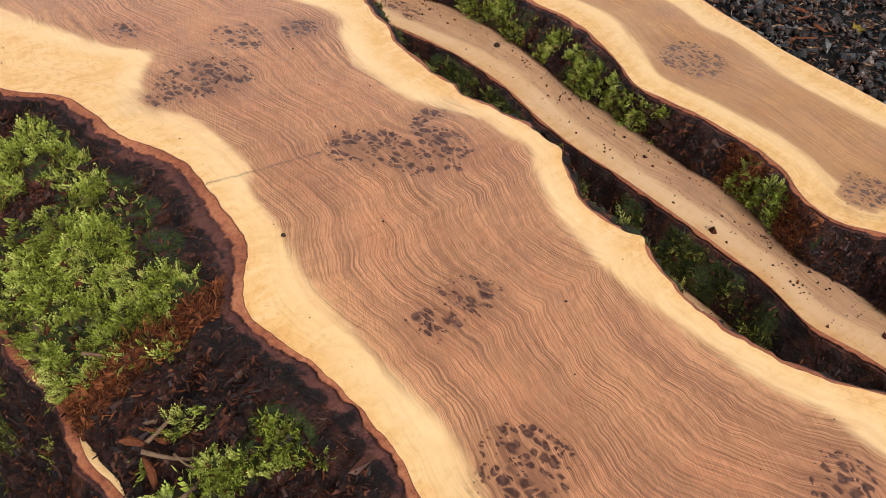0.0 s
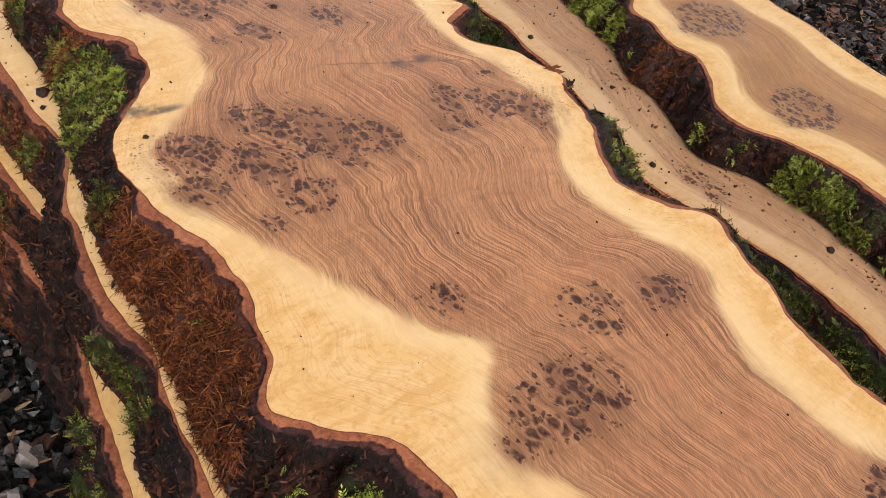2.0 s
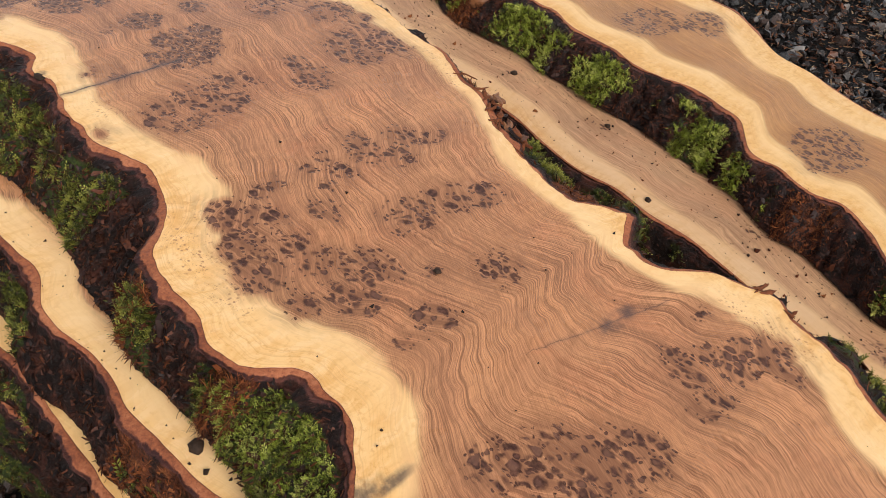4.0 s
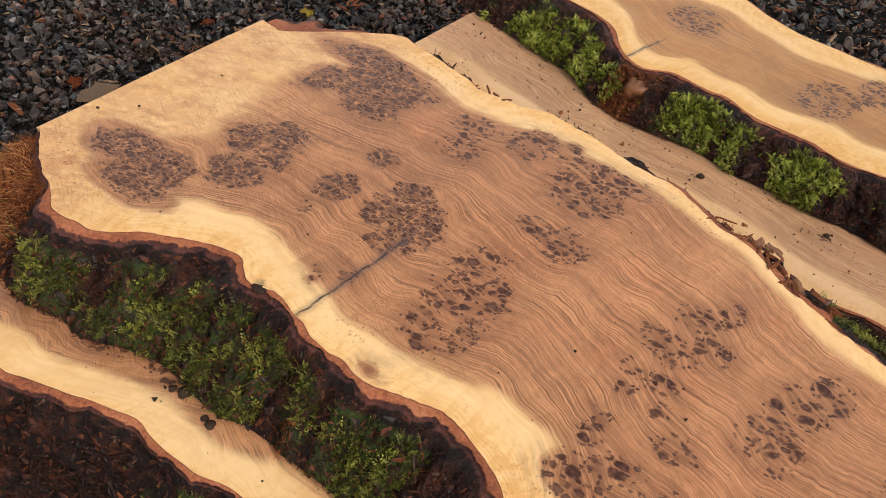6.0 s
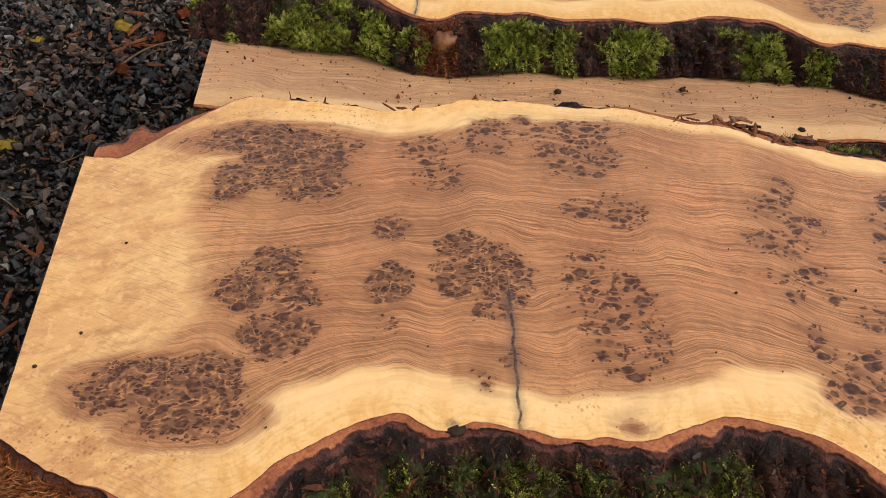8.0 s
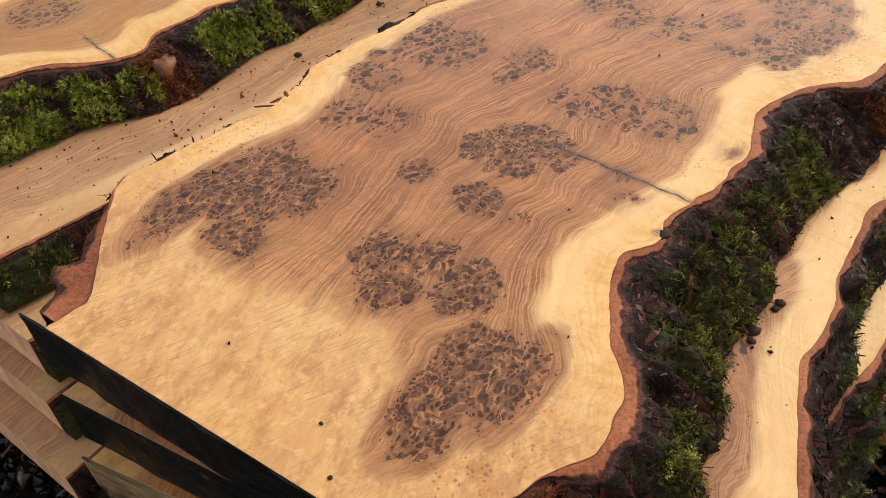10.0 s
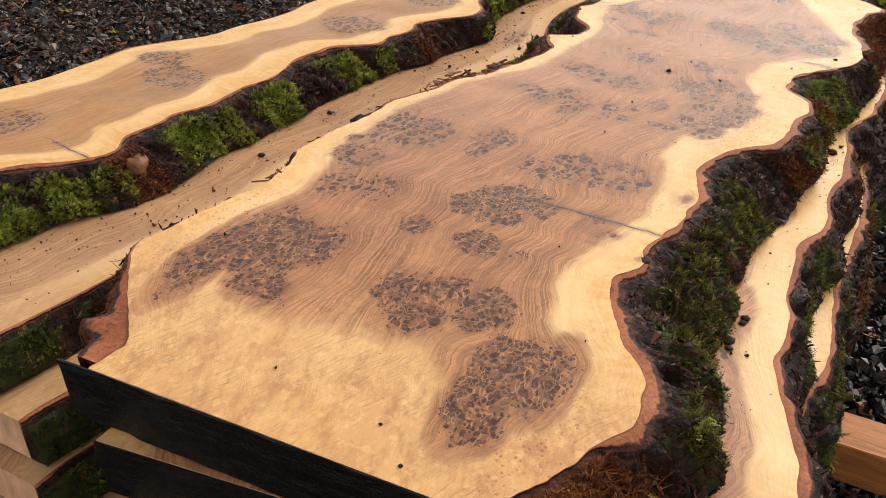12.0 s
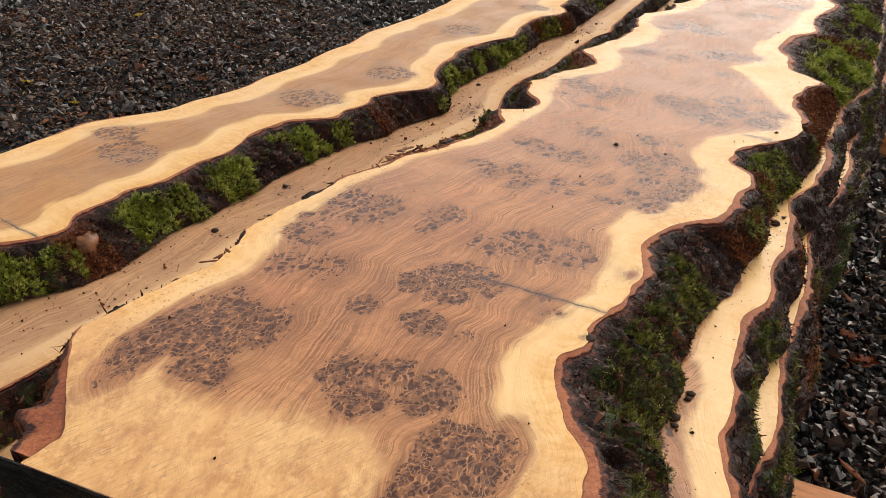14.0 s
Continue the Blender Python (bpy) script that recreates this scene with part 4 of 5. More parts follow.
C_FAR = curve(-2.76, 0.08, [2.24, 2.23, 2.22, 2.21, 2.21, 2.20, 2.19, 2.191, 2.148, 2.115, 2.108, 2.10, 2.09, 2.04, 1.985, 1.970, 1.940, 1.925, 1.925, 1.912, 1.905, 1.909, 1.910, 1.900, 1.909, 1.915, 1.899, 1.890, 1.872, 1.868, 1.869, 1.870, 1.877, 1.87])

# patches of burr eyes: middle and half widths
A_EYES_DENSE = [(-2.518, 1.107, 0.031, 0.038), (-2.434, 1.154, 0.076, 0.070), (-2.420, 1.091, 0.045, 0.024), (-2.486, 1.203, 0.088, 0.028), (-2.444, 0.946, 0.039, 0.035), (-2.484, 0.906, 0.030, 0.033), (-2.419, 0.891, 0.030, 0.021), (-2.437, 0.841, 0.045, 0.033), (-2.577, 0.776, 0.056, 0.030), (-2.511, 0.768, 0.044, 0.047), (-2.517, 0.730, 0.047, 0.021), (-2.608, 0.764, 0.025, 0.016), (-2.313, 0.911, 0.026, 0.032), (-2.311, 1.006, 0.017, 0.016), (-2.222, 0.971, 0.033, 0.025), (-2.185, 0.930, 0.035, 0.040), (-2.230, 0.915, 0.027, 0.030), (-2.172, 0.889, 0.022, 0.021)]
A_EYES_END = [(-2.356, 1.180, 0.011, 0.012), (-2.320, 0.852, 0.009, 0.012), (-2.262, 1.168, 0.035, 0.027), (-2.244, 1.108, 0.034, 0.031), (-2.215, 0.773, 0.005, 0.004), (-2.209, 0.761, 0.004, 0.004), (-2.195, 0.864, 0.019, 0.017), (-2.183, 0.789, 0.013, 0.009), (-2.169, 1.192, 0.035, 0.038), (-2.120, 1.229, 0.014, 0.012), (-2.084, 0.872, 0.026, 0.022), (-2.077, 0.913, 0.024, 0.016), (-2.072, 0.833, 0.024, 0.017), (-2.069, 0.799, 0.022, 0.019), (-2.069, 0.945, 0.020, 0.010), (-2.067, 0.696, 0.005, 0.004), (-2.063, 1.031, 0.021, 0.016), (-2.050, 1.201, 0.066, 0.022), (-2.049, 1.154, 0.053, 0.061), (-2.048, 0.767, 0.019, 0.013), (-2.035, 0.909, 0.008, 0.007), (-2.032, 0.840, 0.019, 0.018), (-2.031, 0.878, 0.028, 0.028), (-2.017, 0.810, 0.014, 0.023), (-2.017, 1.024, 0.033, 0.034)]
A_EYES_CRACKED = [(-1.841, 0.899, 0.018, 0.012), (-1.838, 0.789, 0.011, 0.011), (-1.838, 0.808, 0.008, 0.009), (-1.837, 0.783, 0.011, 0.010), (-1.837, 0.868, 0.009, 0.010), (-1.834, 0.963, 0.025, 0.018), (-1.833, 0.735, 0.011, 0.007), (-1.818, 0.940, 0.009, 0.008), (-1.817, 1.024, 0.022, 0.019), (-1.812, 0.732, 0.039, 0.028), (-1.805, 0.902, 0.018, 0.016), (-1.801, 0.753, 0.023, 0.019), (-1.795, 0.869, 0.006, 0.007), (-1.792, 0.758, 0.027, 0.022), (-1.789, 1.058, 0.012, 0.021), (-1.786, 0.979, 0.021, 0.036), (-1.765, 0.709, 0.026, 0.027), (-1.758, 0.827, 0.018, 0.019), (-1.731, 0.754, 0.019, 0.019), (-1.716, 0.694, 0.031, 0.031)]
A_EYES_MIDDLE = [(-1.680, 0.908, 0.034, 0.036), (-1.678, 0.762, 0.033, 0.029), (-1.675, 0.974, 0.030, 0.032), (-1.650, 1.019, 0.022, 0.024), (-1.646, 0.700, 0.019, 0.018), (-1.642, 0.808, 0.029, 0.027), (-1.618, 0.752, 0.030, 0.030), (-1.590, 0.857, 0.008, 0.008), (-1.545, 0.921, 0.025, 0.027), (-1.536, 0.802, 0.021, 0.022), (-1.532, 0.748, 0.007, 0.007), (-1.360, 0.704, 0.026, 0.028), (-1.328, 0.611, 0.034, 0.035), (-1.328, 0.747, 0.033, 0.036), (-1.328, 1.052, 0.006, 0.008), (-1.308, 0.964, 0.018, 0.022)]
A_EYES_WIDE = [(-1.291, 0.784, 0.038, 0.043), (-1.289, 1.004, 0.012, 0.017), (-1.282, 0.952, 0.011, 0.013), (-1.280, 0.684, 0.037, 0.039), (-1.268, 0.824, 0.026, 0.031), (-1.265, 0.599, 0.027, 0.027), (-1.257, 1.027, 0.026, 0.036), (-1.253, 0.931, 0.017, 0.021), (-1.240, 0.956, 0.007, 0.010), (-1.239, 0.777, 0.013, 0.015), (-1.238, 1.058, 0.022, 0.033), (-1.209, 0.696, 0.028, 0.032), (-1.208, 1.051, 0.011, 0.014), (-1.183, 0.643, 0.007, 0.008)]
A_EYES_FAR = [(-1.010, 0.737, 0.018, 0.019), (-0.926, 0.872, 0.029, 0.036), (-0.905, 0.968, 0.021, 0.030), (-0.849, 0.775, 0.042, 0.060), (-0.836, 0.704, 0.013, 0.020), (-0.618, 0.862, 0.035, 0.052), (-0.570, 0.922, 0.044, 0.055), (-0.624, 0.971, 0.010, 0.022), (-0.353, 0.782, 0.024, 0.027), (-0.343, 0.726, 0.021, 0.025), (-0.173, 0.674, 0.034, 0.043), (0.028, 0.901, 0.025, 0.037)]
B_EYES = [(-1.134, 1.390, 0.030, 0.021), (-1.085, 1.389, 0.022, 0.015), (-1.392, 1.489, 0.014, 0.010), (-1.415, 1.488, 0.008, 0.006), (-2.011, 1.539, 0.012, 0.006), (-1.770, 1.539, 0.010, 0.005)]
C_EYES = [(-1.124, 1.634, 0.062, 0.069), (-1.410, 1.722, 0.069, 0.081), (-1.890, 1.865, 0.062, 0.075), (-1.815, 1.972, 0.044, 0.057), (-0.600, 1.658, 0.062, 0.069), (-2.227, 1.990, 0.062, 0.069), (-0.195, 1.549, 0.036, 0.052)]

# ---------------------------------------------------------------- the big stack
X1 = 1.0
shift = lambda f, d, seed=0, amp=0.0: (lambda x: f(x) + d + (amp * wave(x, seed, 1.6, 3) if amp else 0))
jag = lambda f, sd, a=0.0012: (lambda x: f(x) + a * wave(x, sd, 13, 3))
fine_left = jag(shift(A_LEFT, 0.0, 41, 0.0035), 45, 0.0020)
torn = lambda x: 0.012 * np.exp(-((x + 0.297) / 0.010) ** 2) + 0.008 * np.exp(-((x + 0.470) / 0.014) ** 2) + 0.020 * np.exp(-((x + 1.497) / 0.010) ** 2) - 0.016 * np.exp(-((x + 1.466) / 0.014) ** 2)
right_edge = jag(shift(A_RIGHT, 0.0, 42, 0.0035), 46, 0.0024)
fine_right = lambda x: right_edge(x) + torn(x)
gone = lambda x, a, b: 1 - 0.93 * sstep(a - 0.008, a + 0.004, x) * sstep(b + 0.008, b - 0.004, x)

top_slab = thing("live_edge_board", "freshly planed burr wood slab with bark and moss edges", "wood slab", "slabs in the big stack")
board(top_slab, 0.0, STEP - 0.004, -2.705, X1, fine_left, fine_right, WOOD_BURR, A_HEART_L, A_HEART_R, -2.555, A_EYES_END + A_EYES_CRACKED + A_EYES_MIDDLE + A_EYES_WIDE + A_EYES_FAR, A_EYES_DENSE,
      cracks=[((-2.172, 0.890), (-2.181, 0.690)), ((-0.655, 0.655), (-0.636, 0.803)), ((-1.427, 0.853), (-1.367, 1.041))],
      stains=[(-1.392, 0.965, 0.012, 0.035), (-1.425, 0.585, 0.016, 0.03), (-1.415, 0.615, 0.008, 0.03), (-2.249, 0.712, 0.008, 0.006)],
      freckles=[(-2.60, 0.72, 0.12, 0.08), (-2.45, 1.24, 0.16, 0.05), (-2.12, 0.76, 0.06, 0.05), (-1.95, 1.20, 0.14, 0.05), (-1.26, 1.10, 0.08, 0.03), (-1.84, 0.67, 0.06, 0.04), (-1.33, 0.57, 0.07, 0.04), (-1.75, 0.65, 0.10, 0.03)],
      nx=880, ny=185, skew=-0.055, seed=1)
wax(top_slab, 0.0, STEP - 0.004, -2.705, 0.705, 1.215, -0.055, 0.05, 61)
ob, P, mo, ru = bark(top_slab, 0.0, STEP - 0.003, -2.70, X1, fine_left, A_FOOT, -1, 0.0115,
                 rust=[(-2.66, 0.10, 1.0), (-1.80, 0.05, 0.5), (-1.20, 0.13, 0.95), (-1.05, 0.08, 0.8), (-0.505, 0.028, 0.9), (-1.62, 0.04, 0.5)],
                 moss=[(-0.67, 0.15, 1.0), (-0.34, 0.05, 0.8), (-0.86, 0.06, 0.8), (-1.53, 0.085, 1.0), (-2.25, 0.16, 0.66), (-2.03, 0.13, 0.68), (-1.76, 0.04, 0.8), (-2.45, 0.10, 0.65), (-0.1, 0.1, 0.7), (-1.65, 0.02, 0.6)], seed=3, nx=700,
                 ring_fn=lambda x: (0.08 + 0.92 * sstep(-2.60, -2.55, x)) * gone(x, -1.415, -1.29) * (1.1 + 0.35 * np.exp(-((x + 0.8) / 0.2) ** 2)))
bright = np.where(P[:, :, 0] > -1.0, mo, 0)
cushion = np.where((P[:, :, 0] > -1.64) & (P[:, :, 0] < -1.4), mo, 0)
overgrow(ob, P, np.where(bright + cushion > 0, 0, mo), 19000, 42000, 5, MOSS_DARK, 0.006, ru, 36000, -1)
w = np.where(P[:, :, 0] < -2.50, sstep(0.35, 0.7, ru) * sstep(-0.35, 0.35, wave2(P[:, :, 0], P[:, :, 1], 92, 9, 3)), 0)
w[:, :6] = 0
q, n = surface_points(P, w, 4200, 93)
comb = np.stack([np.full(len(q), -0.7), -0.6 + 0.8 * wave2(q[:, 0], q[:, 1], 94, 8, 2), np.full(len(q), -0.1)], -1)
blades("bark_fibre", q + n * 0.003, comb + n * 0.25, 0.011, 0.0008, TAN_FIBRES, ob, "pale torn bark fibres", bend=0.8, spread=0.30, seed=95, blunt=0.3)
q, n = surface_points(P, clumps(P, bright, 311, 230, 0.013), 12000, 77)
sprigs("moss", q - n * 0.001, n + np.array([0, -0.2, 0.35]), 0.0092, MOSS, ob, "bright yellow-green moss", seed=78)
q, n = surface_points(P, clumps(P, cushion, 313, 120, 0.013), 5200, 79)
sprigs("moss", q - n * 0.001, n + np.array([0, -0.1, 0.3]), 0.0052, MOSS, ob, "low cushion of olive-green moss", 4, seed=80)
spread_foot = lambda x: A_RIGHT(x) + 0.045 + 0.006 * wave(x, 8, 1.6, 3) + 0.06 * np.exp(-((x + 1.10) / 0.13) ** 2) + 0.055 * np.exp(-((x + 1.62) / 0.14) ** 2)
ob, P, mo, ru = bark(top_slab, 0.0, STEP - 0.003, -2.72, X1, fine_right, spread_foot, 1, 0.009,
                 rust=[(-2.6, 0.15, 0.8), (-1.85, 0.06, 0.7), (-1.56, 0.07, 0.8), (-1.0, 0.08, 0.7), (-0.4, 0.1, 0.4)], moss=[(-1.68, 0.07, 0.8), (-1.5, 0.05, 0.7), (-1.15, 0.07, 0.6), (-0.85, 0.2, 0.6), (-0.3, 0.15, 0.6)], seed=14, nx=520, rough=0.55,
                 ring_fn=lambda x: (1.0 + 0.9 * np.exp(-((x + 1.75) / 0.06) ** 2) + 3.4 * np.exp(-((x + 2.68) / 0.05) ** 2) - 0.7 * np.exp(-((x + 2.25) / 0.25) ** 2)) * gone(x, -0.53, -0.455) * gone(x, -0.32, -0.288))
overgrow(ob, P, mo, 12000, 9000, 15, None, 0.006, ru, 1400, 1)

# lower boards of the same log
lower = [(1, D_LEFT, 0.040, -2.685, 0.05, -0.143), (2, shift(E_LEFT, 0, 51, 0.004), 0.085, -2.676, 0.8, -0.21), (3, shift(E_LEFT, -0.014, 52, 0.007), 0.10, -2.70, 0.35, -0.1), (4, shift(E_LEFT, -0.024, 53, 0.007), 0.10, -2.69, 0.4, -0.1), (5, shift(E_LEFT, -0.012, 54, 0.007), 0.10, -2.68, 0.4, -0.1)]
for k, left, out, xe, wear, skew in lower:
    zt, deep = -STEP * k, STEP if k < 5 else 0.052
    slab = thing("live_edge_board", "rough-sawn slab with bark edge under the planed one", "wood slab", "slabs in the big stack")
    right = (lambda o, kk: (lambda x: A_RIGHT(x) + o * sstep(-2.7, -2.35, x) - 0.03 * (kk - 1) * (1 - sstep(-2.7, -2.5, x)) + 0.004 * wave(x, 60 + kk, 1.6, 3)))(out, k)
    fl = jag(shift(left, 0.0, 70 + k, 0.003), 75 + k)
    inner_eyes = [(-2.62, 0.575, 0.035, 0.022), (-2.50, 0.57, 0.035, 0.02), (-2.38, 0.58, 0.025, 0.018), (-2.29, 0.592, 0.02, 0.012)] if k == 1 else []
    board(slab, zt, deep - 0.004, xe, X1, fl, right, WOOD_BURR if k == 1 else WOOD_PALE, shift(left, 0.042, 33, 0.012), shift(right, -0.06), -99, inner_eyes, nx=330, ny=50, skew=skew, seed=10 + k,
          freckles=[(-2.4, 0.6, 0.25, 0.05)])
    wax(slab, zt, deep - 0.004, xe, 0.40, float(right(np.array([xe]))[0]) + 0.004, skew, wear, 61 + k)
    foot = shift(left, -0.045 if k == 1 else -0.020, 80 + k, 0.006)
    if k == 1:
        foot = (lambda f: (lambda x: f(x) + 0.010 * sstep(-1.95, -1.55, x)))(foot)
    ob, P, mo, ru = bark(slab, zt, deep - 0.003, xe, X1, fl, foot, -1, 0.011, rust=[(-2.5, 0.08, 0.5), (-1.62, 0.12, 0.6), (-0.45, 0.05, 0.4)],
                     moss=[(-2.15, 0.1, 0.6), (-1.95, 0.08, 0.6), (-1.6, 0.05, 0.5), (-1.15, 0.08, 0.7), (-0.7, 0.1, 0.5)], seed=20 + 7 * k, nx=460, rough=0.7)
    overgrow(ob, P, mo, 9000 if k < 3 else 4000, 12000 if k < 3 else 4000, 100 + k, None, 0.006, ru, 900, -1)
    ob, P, mo, ru = bark(slab, zt, deep - 0.003, xe, X1, right, shift(right, 0.045, 90 + k, 0.008), 1, 0.009, rust=[(-1.6, 0.1, 0.5)],
                     moss=[(-0.9, 0.3, 0.95), (-0.3, 0.25, 0.95), (-1.62, 0.14, 0.95)], seed=23 + 7 * k, nx=360, rough=0.6)
    overgrow(ob, P, mo, 8000 if k < 3 else 300, 3000 if k < 3 else 300, 120 + k)

STACK_FOOT = -STEP * 5 - 0.050
for x in (-1.867, 0.20):
    b = plank("timber_bearer", (0.092, 1.1, abs(GZ - STACK_FOOT) - 0.004), BEARER, None, 0.002)
    b.location = (x, 0.15 + 0.55, (GZ + STACK_FOOT) / 2 - 0.002)
    tagged(b, "orange sawn timber bearer lying on gravel", "timber", "bearers")

# ---------------------------------------------------------------- the second stack, beside it
ZC, ZB = -0.090, -0.163
fine_c = jag(shift(C_NEAR, 0.0, 43, 0.003), 47)
fine_cf = shift(C_FAR, 0.0, 44, 0.003)
slab = thing("live_edge_board", "planed golden slab with mossy bark edge", "wood slab", "slabs in the second stack")
board(slab, ZC, ZC - ZB - 0.003, -2.72, 1.05, fine_c, fine_cf, WOOD_PALE, shift(C_NEAR, 0.075, 3, 0.015), shift(C_FAR, -0.085, 4, 0.015), -99, C_EYES, nx=460, ny=110, seed=31,
      cracks=[((-2.262, 1.72), (-2.245, 1.83))])
ob, P, mo, ru = bark(slab, ZC, ZC - ZB - 0.002, -2.72, 1.05, fine_c, C_FOOT, -1, 0.009, rust=[(-2.22, 0.05, 0.8), (-1.35, 0.06, 0.5), (-0.36, 0.05, 0.9), (-0.25, 0.06, 0.6)],
                 moss=[(-2.42, 0.16, 0.8), (-2.06, 0.10, 1.0), (-1.84, 0.07, 1.0), (-1.62, 0.06, 0.9), (-1.52, 0.04, 0.6), (-0.95, 0.14, 0.7), (-0.65, 0.16, 0.7), (-0.30, 0.05, 0.9)], seed=41, nx=560)
overgrow(ob, P, mo, 0, 28000, 141, None, 0.006, ru, 6000, -1)
q, n = surface_points(P, clumps(P, mo, 321, 260, 0.018), 13500, 177)
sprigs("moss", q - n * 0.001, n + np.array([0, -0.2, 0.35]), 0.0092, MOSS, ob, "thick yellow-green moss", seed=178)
bark(slab, ZC, ZC - ZB - 0.002, -2.72, 1.05, fine_cf, shift(C_FAR, 0.02, 9, 0.004), 1, 0.008, rust=[(-1.0, 2.0, 0.5)], seed=47, nx=300, rough=0.4)

for k, (zt, near, xe) in enumerate([(ZB, B_NEAR, -2.675), (ZB - 0.082, shift(B_NEAR, -0.097), -2.687), (ZB - 0.164, shift(B_NEAR, -0.135), -2.718), (ZB - 0.246, shift(B_NEAR, -0.20), -2.765)]):
    slab = thing("live_edge_board", "rough-sawn pale slab strewn with sawdust crumbs" if k == 0 else "rough-sawn slab with bark edge low in the stack", "wood slab", "slabs in the second stack")
    if k:
        near = (lambda f, kk: (lambda x: np.maximum(f(x), A_RIGHT(x) + 0.115)))(near, k)
    fn = shift(near, 0.0, 48 + k, 0.003)
    far = shift(C_FAR, 0.01 + 0.012 * k)
    board(slab, zt, 0.078, xe, 1.05, fn, far, WOOD_SAWN, shift(near, 0.05, 5, 0.01), shift(far, -0.05), -99, B_EYES if k == 0 else (), nx=360, ny=70, seed=35 + k)
    ob, P, mo, ru = bark(slab, zt, 0.079, xe, 1.05, fn, shift(near, -0.03, 10 + k, 0.005), -1, 0.006, rust=[(-2.6, 0.05, 0.4)],
                     moss=[(-2.64, 0.10, 1.0), (-1.6, 0.15, 0.7), (-0.8, 0.2, 0.7), (-0.3, 0.2, 0.7)], seed=51 + k, nx=360, rough=0.5)
    overgrow(ob, P, mo, 7000, 5000, 151 + k)
    bark(slab, zt, 0.079, xe, 1.05, far, shift(far, 0.012), 1, 0.006, seed=57 + k, nx=220, rough=0.3)
for x in (-2.1, -0.3):
    b = plank("timber_bearer", (0.09, 0.75, abs(GZ - (ZB - 0.326)) - 0.002), BEARER, None, 0.002)
    b.location = (x, 1.72, (GZ + ZB - 0.326) / 2)
    tagged(b, "orange sawn timber bearer under the second stack", "timber", "bearers")


# ---------------------------------------------------------------- small things
def lobed_leaf(size, seed):
    """A curled five-lobed leaf with a stalk."""
    r = random.Random(seed)
    bm = bmesh.new()
    pts = []
    for i in range(20):
        a = -math.pi / 2 + 2 * math.pi * i / 20
        lobe = 0.55 + 0.45 * abs(math.cos(2.5 * (a - math.pi / 2))) ** 1.5
        k = size * lobe * (0.85 + 0.3 * r.random()) * (0.5 if i in (0, 1, 19) else 1)
        pts.append((math.cos(a) * k, math.sin(a) * k))
    cup, roll = r.uniform(-6, 9) , r.uniform(0, 6.28)
    z = lambda x, y: cup * (x * math.cos(roll) + y * math.sin(roll)) ** 2 + 0.12 * size * math.sin(9 * x / size + seed)
    mid = bm.verts.new((0, 0, z(0, 0)))
    inner = [bm.verts.new((x * 0.5, y * 0.5, z(x * 0.5, y * 0.5))) for x, y in pts]
    outer = [bm.verts.new((x, y, z(x, y))) for x, y in pts]
    n = len(pts)
    for i in range(n):
        j = (i + 1) % n
        bm.faces.new((mid, inner[i], inner[j]))
        bm.faces.new((inner[i], outer[i], outer[j], inner[j]))
    bmesh.ops.solidify(bm, geom=bm.faces[:], thickness=0.0008)
    return bm


def splinter(length, width, thick, seed):
    """A torn strip of wood or bark, bent along its length."""
    r = random.Random(seed)
    bm = bmesh.new()
    rows = []
    bend, twist = r.uniform(-0.3, 0.3), r.uniform(-0.6, 0.6)
    for i in range(7):
        t = i / 6 - 0.5
        w = width * (1 - abs(2 * t) ** 3) * r.uniform(0.7, 1.15) + width * 0.12
        c = Vector((t * length, bend * length * t * t, 0.15 * length * abs(bend) * math.sin(5 * t)))
        up = Matrix.Rotation(twist * t, 3, "X")
        rows.append([bm.verts.new(c + up @ Vector(p)) for p in ((0, -w / 2, 0), (0, -w * 0.2, thick), (0, w * 0.25, thick * r.uniform(0.6, 1.2)), (0, w / 2, 0), (0, 0, -thick * 0.5))])
    for a, b in zip(rows, rows[1:]):
        for k in range(5):
            bm.faces.new((a[k], b[k], b[(k + 1) % 5], a[(k + 1) % 5]))
    bm.faces.new(rows[0][::-1])
    bm.faces.new(rows[-1])
    return bm


def twig(length, radius, seed, forks=1):
    """A thin bent stick with a side shoot."""
    r = random.Random(seed)
    bm = bmesh.new()
    def shoot(a, d, l, rad, n):
        ring = None
        for i in range(n + 1):
            t = i / n
            q = a + d * l * t + Vector((0, math.sin(3 * t + seed) * l * 0.08, math.sin(4 * t + seed * 2) * l * 0.04))
            side = d.cross(Vector((0, 0, 1))).normalized()
            up = side.cross(d)
            new_ring = [bm.verts.new(q + (side * math.cos(k * 1.047) + up * math.sin(k * 1.047)) * rad * (1 - 0.55 * t)) for k in range(6)]
            if ring:
                for k in range(6):
                    bm.faces.new((ring[k], ring[(k + 1) % 6], new_ring[(k + 1) % 6], new_ring[k]))
            else:
                bm.faces.new(new_ring[::-1])
            ring = new_ring
        bm.faces.new(ring)
    shoot(Vector((-length / 2, 0, 0)), Vector((1, 0, 0)), length, radius, 8)
    for k in range(forks):
        shoot(Vector((length * r.uniform(-0.2, 0.1), 0, 0)), Vector((0.75, r.choice((-1, 1)) * 0.6, 0.1)).normalized(), length * 0.35, radius * 0.6, 5)
    return bm


def plain_color(name, *cols):
    return flake_material(name, *cols)


RED_LEAF = plain_color("red_brown_leaf", (0.13, 0.03, 0.012), (0.24, 0.06, 0.02))
YELLOW_LEAF = plain_color("yellow_leaf", (0.36, 0.24, 0.03), (0.50, 0.36, 0.06))
RED_BARK = plain_color("red_bark_strip", (0.10, 0.03, 0.012), (0.24, 0.075, 0.028), (0.34, 0.13, 0.05))
top_of_gravel = GZ + 0.016

